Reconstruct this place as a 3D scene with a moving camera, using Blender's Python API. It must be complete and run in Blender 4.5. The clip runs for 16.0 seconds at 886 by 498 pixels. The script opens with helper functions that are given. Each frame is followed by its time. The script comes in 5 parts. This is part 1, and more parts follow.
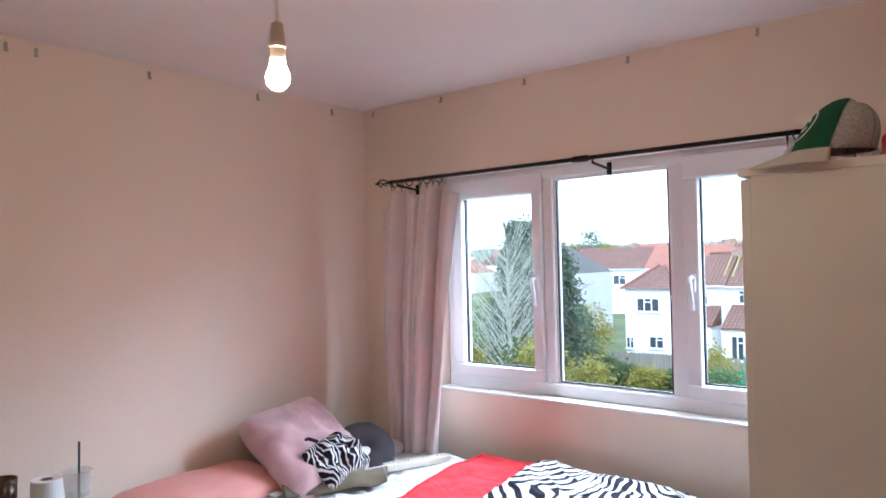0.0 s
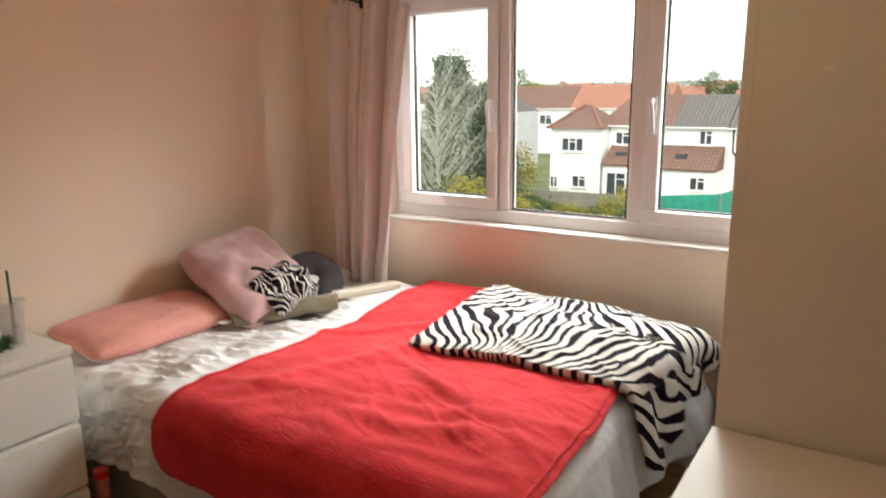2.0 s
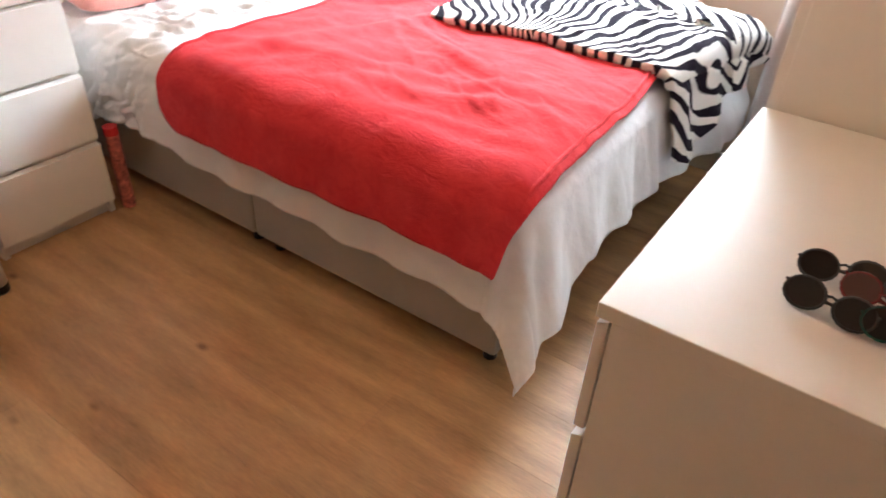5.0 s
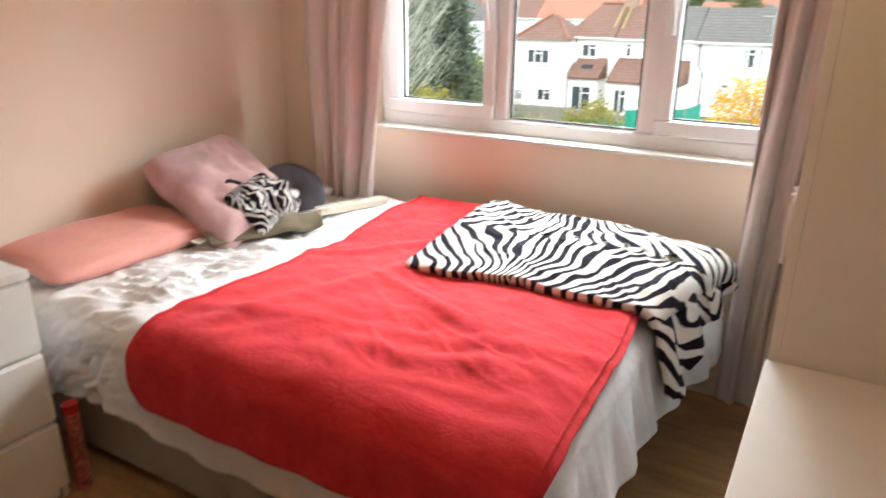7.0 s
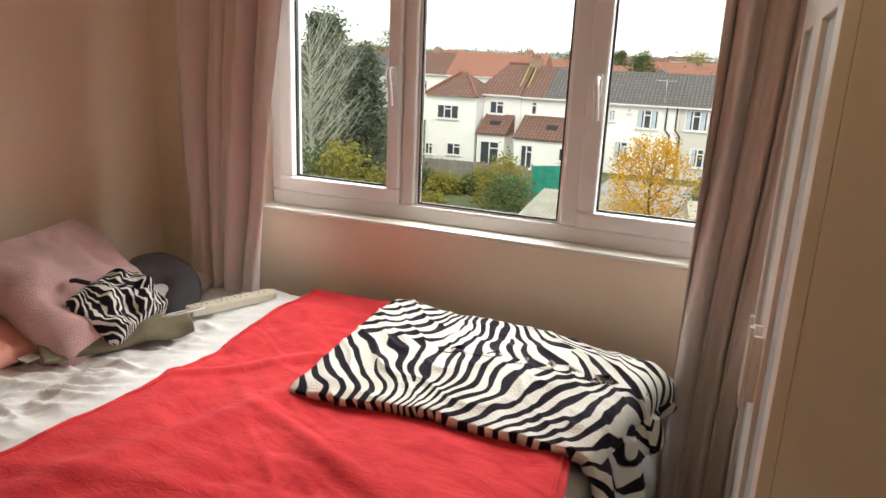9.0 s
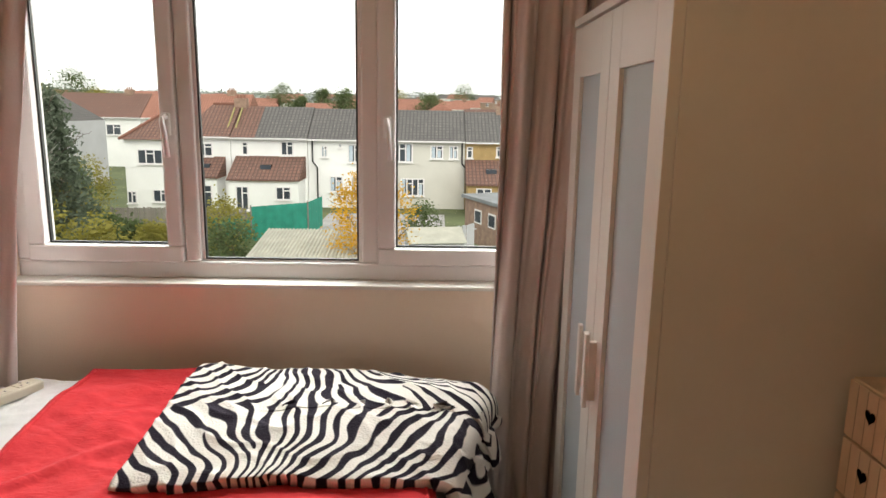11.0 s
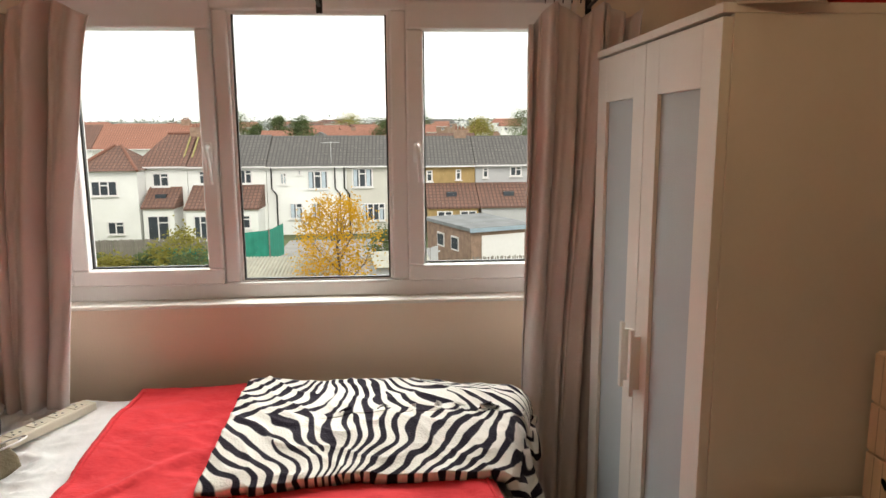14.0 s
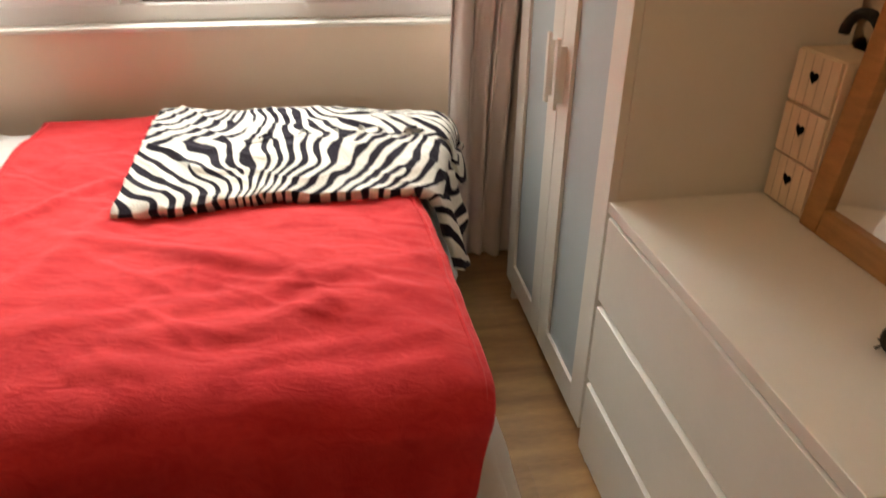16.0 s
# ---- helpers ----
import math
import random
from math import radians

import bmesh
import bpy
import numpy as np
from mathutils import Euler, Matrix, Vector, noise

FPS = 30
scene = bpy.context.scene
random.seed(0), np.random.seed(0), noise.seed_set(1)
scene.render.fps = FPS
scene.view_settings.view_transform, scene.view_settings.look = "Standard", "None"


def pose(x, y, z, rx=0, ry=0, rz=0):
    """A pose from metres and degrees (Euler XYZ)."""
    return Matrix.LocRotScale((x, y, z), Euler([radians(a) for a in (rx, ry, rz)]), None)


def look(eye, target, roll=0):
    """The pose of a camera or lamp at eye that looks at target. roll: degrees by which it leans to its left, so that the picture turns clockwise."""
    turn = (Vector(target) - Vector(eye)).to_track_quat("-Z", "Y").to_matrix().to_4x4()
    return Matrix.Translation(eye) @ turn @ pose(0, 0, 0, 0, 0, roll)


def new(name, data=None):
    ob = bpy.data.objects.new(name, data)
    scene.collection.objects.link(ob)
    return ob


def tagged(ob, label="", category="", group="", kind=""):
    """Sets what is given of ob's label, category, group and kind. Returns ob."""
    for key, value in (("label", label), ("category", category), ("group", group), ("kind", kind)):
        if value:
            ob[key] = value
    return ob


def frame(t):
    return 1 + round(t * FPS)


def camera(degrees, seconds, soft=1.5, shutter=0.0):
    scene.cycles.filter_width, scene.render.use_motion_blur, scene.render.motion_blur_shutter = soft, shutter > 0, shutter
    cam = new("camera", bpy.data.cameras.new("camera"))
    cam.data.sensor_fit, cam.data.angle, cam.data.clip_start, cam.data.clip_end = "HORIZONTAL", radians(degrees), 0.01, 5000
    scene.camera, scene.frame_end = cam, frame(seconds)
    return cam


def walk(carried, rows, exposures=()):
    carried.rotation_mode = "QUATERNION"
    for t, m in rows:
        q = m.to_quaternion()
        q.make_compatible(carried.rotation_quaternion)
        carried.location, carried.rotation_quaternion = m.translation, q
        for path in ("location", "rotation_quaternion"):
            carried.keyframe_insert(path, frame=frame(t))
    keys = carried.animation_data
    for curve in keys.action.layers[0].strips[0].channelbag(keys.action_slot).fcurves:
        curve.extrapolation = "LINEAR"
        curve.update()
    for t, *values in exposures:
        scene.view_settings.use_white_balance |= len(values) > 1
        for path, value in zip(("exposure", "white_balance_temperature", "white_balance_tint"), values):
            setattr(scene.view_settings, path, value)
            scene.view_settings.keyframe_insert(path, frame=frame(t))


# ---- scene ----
cam = camera(65.4, 16.0, shutter=0.4)
PATH = [
    (0, (-1.847, 1.42, 1.615), (-3.113, 2.967, 1.65), -1.3),
    (0.5, (-1.945, 1.393, 1.602), (-3.157, 2.982, 1.521), -0.9),
    (1, (-1.999, 1.412, 1.578), (-3.198, 3.0, 1.381), -1.5),
    (1.5, (-1.999, 1.435, 1.579), (-3.193, 3.011, 1.276), -3.2),
    (2, (-2.019, 1.453, 1.542), (-3.094, 3.085, 1.114), -0.6),
    (2.5, (-2.029, 1.475, 1.506), (-2.993, 3.118, 0.896), -0.2),
    (3, (-2.032, 1.494, 1.486), (-2.83, 3.155, 0.708), 0.6),
    (3.2, (-2.033, 1.503, 1.469), (-2.773, 3.165, 0.636), 1.2),
    (5.3, (-2.102, 1.502, 1.365), (-3.072, 2.78, 0.171), 4.6),
    (5.5, (-2.104, 1.494, 1.362), (-3.179, 2.719, 0.203), 4.2),
    (6, (-2.11, 1.489, 1.394), (-3.334, 2.698, 0.374), 2.4),
    (6.5, (-2.171, 1.543, 1.448), (-3.383, 2.92, 0.652), 1.7),
    (7, (-2.257, 1.57, 1.486), (-3.201, 3.202, 0.82), 0.5),
    (7.5, (-2.335, 1.641, 1.513), (-3.178, 3.349, 0.902), -0.3),
    (8, (-2.357, 1.795, 1.538), (-3.22, 3.509, 0.972), -0.4),
    (8.5, (-2.391, 1.888, 1.554), (-3.149, 3.664, 1.032), 1.8),
    (9, (-2.421, 1.953, 1.552), (-3.16, 3.737, 1.031), 2.5),
    (9.5, (-2.454, 1.949, 1.553), (-2.956, 3.806, 1.004), 2.6),
    (10, (-2.555, 1.916, 1.574), (-2.694, 3.866, 1.15), 3.6),
    (10.2, (-2.594, 1.907, 1.577), (-2.654, 3.868, 1.193), 2.6),
    (12.3, (-2.843, 1.826, 1.535), (-2.737, 3.778, 1.111), -0.8),
    (12.5, (-2.881, 1.795, 1.544), (-2.705, 3.744, 1.13), -1.9),
    (13, (-2.952, 1.751, 1.553), (-2.757, 3.709, 1.197), -0.3),
    (13.5, (-2.961, 1.73, 1.569), (-2.806, 3.698, 1.244), -0.3),
    (14, (-2.953, 1.722, 1.564), (-2.814, 3.69, 1.235), -0.4),
    (14.5, (-2.943, 1.722, 1.537), (-2.766, 3.665, 1.098), -0.5),
    (15, (-2.938, 1.724, 1.5), (-2.733, 3.626, 0.914), -0.5),
    (15.5, (-2.935, 1.732, 1.462), (-2.69, 3.56, 0.689), -0.1),
    (16, (-2.901, 1.739, 1.424), (-2.621, 3.468, 0.458), 0.4),
]
walk(cam, [(t, look(eye, target, roll)) for t, eye, target, roll in PATH],
     [(0, 0.25, 5000, 4), (0.9, -0.08, 6600, 4), (1.5, -0.2, 6800, 3), (2.5, 0.05, 7000, 3), (3.0, 0.15, 7000, 3), (4.2, 0.7, 6500, 3), (5.5, 1.2, 5700, 6), (6.0, 1.1, 5600, 6),
      (6.5, 0.75, 5800, 5), (7.0, 0.35, 6400, 3), (8.0, -0.28, 6800, 3), (9.0, -0.55, 7000, 4), (12.5, -0.66, 7000, 5), (14.0, -0.66, 7100, 5), (15.0, -0.65, 7200, 3), (16.0, -0.12, 7500, 3)])

# ---- light ----
world = bpy.data.worlds.new("overcast_sky")
scene.world = world
world.use_nodes = True
wn, wl = world.node_tree.nodes, world.node_tree.links
sky = wn.new("ShaderNodeTexSky")
sky.sky_type, sky.sun_disc = "NISHITA", False
sky.sun_elevation, sky.sun_rotation = radians(38), radians(150)
sky.dust_density, sky.air_density = 6.0, 1.0
soft_sky = wn.new("ShaderNodeHueSaturation")
soft_sky.inputs["Saturation"].default_value = 0.12
wl.new(sky.outputs[0], soft_sky.inputs["Color"])
cloud = wn.new("ShaderNodeMix")
cloud.data_type = "RGBA"
cloud.inputs["Factor"].default_value = 0.85
cloud.inputs["B"].default_value = (19.0, 19.4, 20.0, 1)
wl.new(soft_sky.outputs[0], cloud.inputs["A"])
wl.new(cloud.outputs["Result"], wn["Background"].inputs["Color"])
wn["Background"].inputs["Strength"].default_value = 0.15

sun = new("sun", bpy.data.lights.new("sun", "SUN"))
sun.data.energy, sun.data.angle, sun.data.color = 1.5, radians(20), (1, 0.97, 0.92)
sun.matrix_world = look((-10, 10, 30), (-18, 40, 0))

# the sky's light that falls in through the window opening, from above it
day = new("window_daylight", bpy.data.lights.new("window_daylight", "AREA"))
day.data.shape, day.data.size, day.data.size_y = "RECTANGLE", 7.0, 5.0
day.data.energy, day.data.color = 1450, (0.93, 0.97, 1.0)
day.matrix_world = look((-2.2, 7.0, 4.8), (-3.2, 3.0, 0.6))


# ---- materials ----
def mat(name, c, rough=0.6, var=0.12, scale=6.0, bump=0.0, bscale=120.0, metal=0.0, sheen=0.0, rand=0.0, stretch=None, spec=0.5):
    """A surface with slow and fine colour variation, fine relief and, with rand, a shade of its own for each object."""
    m = bpy.data.materials.new(name)
    m.use_nodes = True
    n, l = m.node_tree.nodes, m.node_tree.links
    p = n["Principled BSDF"]
    p.inputs["Roughness"].default_value, p.inputs["Metallic"].default_value = rough, metal
    p.inputs["Specular IOR Level"].default_value = spec
    p.inputs["Sheen Weight"].default_value = sheen
    tc = n.new("ShaderNodeTexCoord")
    mp = n.new("ShaderNodeMapping")
    if stretch:
        mp.inputs["Scale"].default_value = stretch
    l.new(tc.outputs["Object"], mp.inputs[0])
    a, b = n.new("ShaderNodeTexNoise"), n.new("ShaderNodeTexNoise")
    a.inputs["Scale"].default_value, a.inputs["Detail"].default_value = scale, 4
    b.inputs["Scale"].default_value, b.inputs["Detail"].default_value = bscale, 3
    l.new(mp.outputs[0], a.inputs["Vector"])
    l.new(mp.outputs[0], b.inputs["Vector"])
    add = n.new("ShaderNodeMath")
    add.operation = "MULTIPLY_ADD"
    add.inputs[1].default_value = 0.35
    l.new(b.outputs[0], add.inputs[0])
    l.new(a.outputs[0], add.inputs[2])
    src = add.outputs[0]
    if rand:
        oi = n.new("ShaderNodeObjectInfo")
        ad2 = n.new("ShaderNodeMath")
        ad2.operation = "MULTIPLY_ADD"
        ad2.inputs[1].default_value = rand
        l.new(oi.outputs["Random"], ad2.inputs[0])
        l.new(src, ad2.inputs[2])
        src = ad2.outputs[0]
    ramp = n.new("ShaderNodeMapRange")
    ramp.inputs["From Min"].default_value, ramp.inputs["From Max"].default_value = 0.35, 1.0 + rand
    l.new(src, ramp.inputs["Value"])
    mix = n.new("ShaderNodeMix")
    mix.data_type = "RGBA"
    mix.inputs["A"].default_value = (*[min(1, k * (1 - var)) for k in c], 1)
    mix.inputs["B"].default_value = (*[min(1, k * (1 + var)) for k in c], 1)
    l.new(ramp.outputs[0], mix.inputs["Factor"])
    l.new(mix.outputs["Result"], p.inputs["Base Color"])
    if bump:
        bp = n.new("ShaderNodeBump")
        bp.inputs["Strength"].default_value, bp.inputs["Distance"].default_value = bump, 0.01
        l.new(b.outputs[0], bp.inputs["Height"])
        l.new(bp.outputs[0], p.inputs["Normal"])
    return m


def glass_mat(name, tint=(1, 1, 1), rough=0.0):
    m = bpy.data.materials.new(name)
    m.use_nodes = True
    p = m.node_tree.nodes["Principled BSDF"]
    p.inputs["Base Color"].default_value = (*tint, 1)
    p.inputs["Roughness"].default_value = rough
    p.inputs["Transmission Weight"].default_value = 1.0
    p.inputs["IOR"].default_value = 1.05 if rough == 0 else 1.3
    return m


def stripe_mat(name, size, spine, turn, freq, lean, forks, black_share=0.0, cream=(0.80, 0.765, 0.72), black=(0.016, 0.011, 0.022)):
    """Zebra fleece: tapered stripes that fork here and there, fold over at turn and meet in a spine."""
    m = bpy.data.materials.new(name)
    m.use_nodes = True
    n, l = m.node_tree.nodes, m.node_tree.links
    p = n["Principled BSDF"]
    p.inputs["Roughness"].default_value, p.inputs["Sheen Weight"].default_value = 0.95, 0.03
    p.inputs["Specular IOR Level"].default_value = 0.15
    uv = n.new("ShaderNodeUVMap")
    sep = n.new("ShaderNodeSeparateXYZ")
    l.new(uv.outputs[0], sep.inputs[0])

    def noise_of(scale, detail=1):
        k = n.new("ShaderNodeTexNoise")
        k.inputs["Scale"].default_value, k.inputs["Detail"].default_value = scale / size, detail
        l.new(uv.outputs[0], k.inputs["Vector"])
        return k.outputs[0]

    def math(op, a, b=None, c=None):
        k = n.new("ShaderNodeMath")
        k.operation = op
        for i, v in enumerate((a, b, c)):
            if v is None:
                continue
            if isinstance(v, (int, float)):
                k.inputs[i].default_value = v
            else:
                l.new(v, k.inputs[i])
        return k.outputs[0]
    u = math("MULTIPLY_ADD", noise_of(4.0), 0.16 * size, sep.outputs[0])
    v = math("MULTIPLY_ADD", noise_of(5.5), 0.10 * size, sep.outputs[1])
    off = math("ABSOLUTE", math("SUBTRACT", v, spine + 0.05 * size))
    side = math("SUBTRACT", u, turn + 0.08 * size)
    bend = math("DIVIDE", side, math("SQRT", math("MULTIPLY_ADD", side, side, 0.03 * size * size)))
    ph = math("MULTIPLY", math("MULTIPLY_ADD", math("MULTIPLY", off, bend), lean, u), freq / size)
    ph = math("MULTIPLY_ADD", noise_of(16.0, 2), 1.1, ph)
    for fu, fv, sg in forks:
        ang = math("ARCTAN2", math("SUBTRACT", sep.outputs[1], fv * size), math("SUBTRACT", sep.outputs[0], fu * size))
        ph = math("MULTIPLY_ADD", ang, sg, ph)
    wave = math("SINE", ph)
    lim = math("MULTIPLY_ADD", noise_of(8.0), -3.2, 1.70 - black_share)
    hard = n.new("ShaderNodeMapRange")
    hard.inputs["From Min"].default_value, hard.inputs["From Max"].default_value = -0.16, 0.16
    l.new(math("SUBTRACT", wave, lim), hard.inputs["Value"])
    mix = n.new("ShaderNodeMix")
    mix.data_type = "RGBA"
    mix.inputs["A"].default_value, mix.inputs["B"].default_value = (*cream, 1), (*black, 1)
    l.new(hard.outputs[0], mix.inputs["Factor"])
    l.new(mix.outputs["Result"], p.inputs["Base Color"])
    bp = n.new("ShaderNodeBump")
    bp.inputs["Strength"].default_value, bp.inputs["Distance"].default_value = 0.5, 0.006
    l.new(noise_of(160.0), bp.inputs["Height"])
    l.new(bp.outputs[0], p.inputs["Normal"])
    return m


def plush_mat(name, c, c2):
    """Brushed fleece: soft patches where the pile lies over, small creases and fine fuzz."""
    m = bpy.data.materials.new(name)
    m.use_nodes = True
    n, l = m.node_tree.nodes, m.node_tree.links
    p = n["Principled BSDF"]
    p.inputs["Roughness"].default_value, p.inputs["Specular IOR Level"].default_value = 0.95, 0.12
    p.inputs["Sheen Weight"].default_value, p.inputs["Sheen Roughness"].default_value = 0.22, 0.4
    p.inputs["Sheen Tint"].default_value = (1.0, 0.5, 0.5, 1)
    tc, mp = n.new("ShaderNodeTexCoord"), n.new("ShaderNodeMapping")
    mp.inputs["Rotation"].default_value, mp.inputs["Scale"].default_value = (0, 0, 0.6), (1.0, 2.2, 1.0)
    l.new(tc.outputs["Object"], mp.inputs[0])
    big, mid, fine = (n.new("ShaderNodeTexNoise") for _ in range(3))
    for k, sc, de, di in ((big, 5.0, 5, 1.2), (mid, 22.0, 4, 1.8), (fine, 260.0, 2, 0.0)):
        k.inputs["Scale"].default_value, k.inputs["Detail"].default_value, k.inputs["Distortion"].default_value = sc, de, di
        l.new(mp.outputs[0], k.inputs["Vector"])
    add = n.new("ShaderNodeMath")
    add.operation = "MULTIPLY_ADD"
    add.inputs[1].default_value = 0.6
    l.new(mid.outputs[0], add.inputs[0])
    l.new(big.outputs[0], add.inputs[2])
    rmp = n.new("ShaderNodeMapRange")
    rmp.inputs["From Min"].default_value, rmp.inputs["From Max"].default_value = 0.6, 1.0
    l.new(add.outputs[0], rmp.inputs["Value"])
    mix = n.new("ShaderNodeMix")
    mix.data_type = "RGBA"
    mix.inputs["A"].default_value, mix.inputs["B"].default_value = (*c2, 1), (*c, 1)
    l.new(rmp.outputs[0], mix.inputs["Factor"])
    l.new(mix.outputs["Result"], p.inputs["Base Color"])
    b1, b2 = n.new("ShaderNodeBump"), n.new("ShaderNodeBump")
    b1.inputs["Strength"].default_value, b1.inputs["Distance"].default_value = 0.28, 0.016
    b2.inputs["Strength"].default_value, b2.inputs["Distance"].default_value = 0.35, 0.003
    l.new(add.outputs[0], b1.inputs["Height"])
    l.new(fine.outputs[0], b2.inputs["Height"])
    l.new(b1.outputs[0], b2.inputs["Normal"])
    l.new(b2.outputs[0], p.inputs["Normal"])
    return m


def roof_mat(name, c, c2):
    """Tiled roof far off: courses and tile columns in relief, with lichen and weathering."""
    m = mat(name, c, 0.85, 0.3, 0.35)
    n, l = m.node_tree.nodes, m.node_tree.links
    p = n["Principled BSDF"]
    tc = n.new("ShaderNodeTexCoord")
    br = n.new("ShaderNodeTexBrick")
    br.inputs["Scale"].default_value = 1.0
    br.inputs["Brick Width"].default_value, br.inputs["Row Height"].default_value = 0.32, 0.42
    br.inputs["Mortar Size"].default_value = 0.05
    br.offset = 0.0
    br.inputs["Color1"].default_value, br.inputs["Color2"].default_value = (*c, 1), (*c2, 1)
    br.inputs["Mortar"].default_value = (*[k * 0.55 for k in c], 1)
    l.new(tc.outputs["UV"], br.inputs["Vector"])
    old = p.inputs["Base Color"].links[0].from_socket
    mx = n.new("ShaderNodeMix")
    mx.data_type, mx.blend_type = "RGBA", "MIX"
    mx.inputs["Factor"].default_value = 0.75
    l.new(old, mx.inputs["A"])
    l.new(br.outputs[0], mx.inputs["B"])
    l.new(mx.outputs["Result"], p.inputs["Base Color"])
    bp = n.new("ShaderNodeBump")
    bp.inputs["Strength"].default_value, bp.inputs["Distance"].default_value = 0.8, 0.05
    l.new(br.outputs["Fac"], bp.inputs["Height"])
    bp.invert = True
    l.new(bp.outputs[0], p.inputs["Normal"])
    return m


M_WALL = mat("cream_wall_paint", (0.86, 0.725, 0.59), 0.75, 0.05, 1.1, 0.12, 180)
M_CEIL = mat("white_ceiling_paint", (0.80, 0.76, 0.72), 0.85, 0.03, 2.0, 0.12, 160)
M_UPVC = mat("white_upvc", (0.80, 0.78, 0.78), 0.32, 0.03, 5)
M_TRIM = mat("white_gloss_trim", (0.80, 0.77, 0.72), 0.4, 0.04, 7)
M_SEAL = mat("black_rubber_seal", (0.02, 0.02, 0.02), 0.6)
M_GLASS = glass_mat("window_glass")
M_WHITE = mat("white_furniture_foil", (0.80, 0.77, 0.73), 0.38, 0.03, 9, 0.02, 90)
M_WOODFLOOR = mat("oak_laminate", (0.50, 0.30, 0.145), 0.36, 0.5, 2.6, 0.06, 30, rand=0.10, stretch=(1.0, 6.0, 1.0))
def knots(m, dark=(0.14, 0.065, 0.025)):
    """Small dark knots and long flecks in the wood."""
    n, l = m.node_tree.nodes, m.node_tree.links
    p = n["Principled BSDF"]
    old = p.inputs["Base Color"].links[0].from_socket
    tc, mp, vo, mr_, mx = n.new("ShaderNodeTexCoord"), n.new("ShaderNodeMapping"), n.new("ShaderNodeTexVoronoi"), n.new("ShaderNodeMapRange"), n.new("ShaderNodeMix")
    mp.inputs["Scale"].default_value = (1.0, 1.9, 1.0)
    vo.inputs["Scale"].default_value = 3.6
    mr_.inputs["From Min"].default_value, mr_.inputs["From Max"].default_value = 0.03, 0.10
    mr_.inputs["To Min"].default_value, mr_.inputs["To Max"].default_value = 0.75, 0.0
    mx.data_type = "RGBA"
    mx.inputs["B"].default_value = (*dark, 1)
    l.new(tc.outputs["Object"], mp.inputs[0])
    l.new(mp.outputs[0], vo.inputs["Vector"])
    l.new(vo.outputs["Distance"], mr_.inputs["Value"])
    l.new(mr_.outputs[0], mx.inputs["Factor"])
    l.new(old, mx.inputs["A"])
    l.new(mx.outputs["Result"], p.inputs["Base Color"])


knots(M_WOODFLOOR)
M_DARKGAP = mat("dark_joint", (0.12, 0.07, 0.035), 0.9)
M_FROST = mat("frosted_glass_panel", (0.47, 0.53, 0.57), 0.45, 0.04, 4, 0.25, 250)
M_DIVAN = mat("grey_divan_cloth", (0.42, 0.39, 0.35), 0.9, 0.1, 5, 0.3, 500, sheen=0.2)
M_MATTRESS = mat("mattress_ticking", (0.75, 0.73, 0.7), 0.9, 0.05, 8, 0.2, 200)
M_DUVET = mat("white_cotton", (0.80, 0.79, 0.80), 0.85, 0.05, 7, 0.35, 26, sheen=0.1)
M_RED = plush_mat("red_fleece", (0.69, 0.052, 0.062), (0.57, 0.032, 0.044))
M_PINKFUR = mat("pink_faux_fur", (0.60, 0.37, 0.37), 0.95, 0.28, 10, 0.55, 240, sheen=0.5, stretch=(1, 1, 0.4))
M_CORAL = mat("coral_pillowcase", (0.76, 0.34, 0.29), 0.85, 0.08, 6, 0.2, 90, sheen=0.1)
M_GREYVELVET = mat("grey_plush", (0.10, 0.095, 0.11), 0.9, 0.15, 12, 0.3, 220, sheen=0.08, spec=0.2)
M_OLIVE = mat("olive_cloth", (0.17, 0.14, 0.085), 0.85, 0.2, 9, 0.3, 160, sheen=0.2)
M_CURTAIN = mat("blush_curtain_satin", (0.72, 0.635, 0.62), 0.5, 0.08, 5, 0.1, 140, sheen=0.3)
M_IRON = mat("black_iron", (0.02, 0.017, 0.016), 0.45, 0.2, 30, metal=0.6)
M_CHROME = mat("steel", (0.55, 0.55, 0.55), 0.25, 0.05, metal=1.0)
M_PINE = mat("pale_painted_pine", (0.78, 0.62, 0.47), 0.6, 0.12, 5, 0.15, 60, stretch=(6, 6, 1))
M_OAK = mat("oak_frame", (0.42, 0.22, 0.085), 0.45, 0.25, 5, 0.15, 50, stretch=(3, 3, 12))
M_MIRROR = mat("mirror_silver", (0.92, 0.92, 0.92), 0.01, 0.0, metal=1.0)
M_BLACK = mat("black_plastic", (0.012, 0.012, 0.014), 0.3, 0.2)
M_BLACKCLOTH = mat("black_cloth", (0.015, 0.015, 0.017), 0.9, 0.2, 20, 0.4, 150)
M_NAVY = mat("navy_quilted_nylon", (0.014, 0.02, 0.04), 0.6, 0.25, 12, 0.3, 40, spec=0.25)
M_LEAF = mat("ivy_leaf", (0.035, 0.085, 0.03), 0.5, 0.5, 30, rand=0.1)
M_PAPER = mat("white_paper", (0.82, 0.8, 0.78), 0.9, 0.04, 30, 0.3, 200)
M_CLEAR = mat("clear_plastic", (0.8, 0.82, 0.82), 0.12, 0.02)
M_CLEAR.node_tree.nodes["Principled BSDF"].inputs["Alpha"].default_value = 0.28
M_REDPL = mat("red_print", (0.55, 0.02, 0.025), 0.5, 0.2, 20)
M_SILVERGREY = mat("aluminium_edge", (0.35, 0.35, 0.36), 0.4, 0.1, metal=0.4)
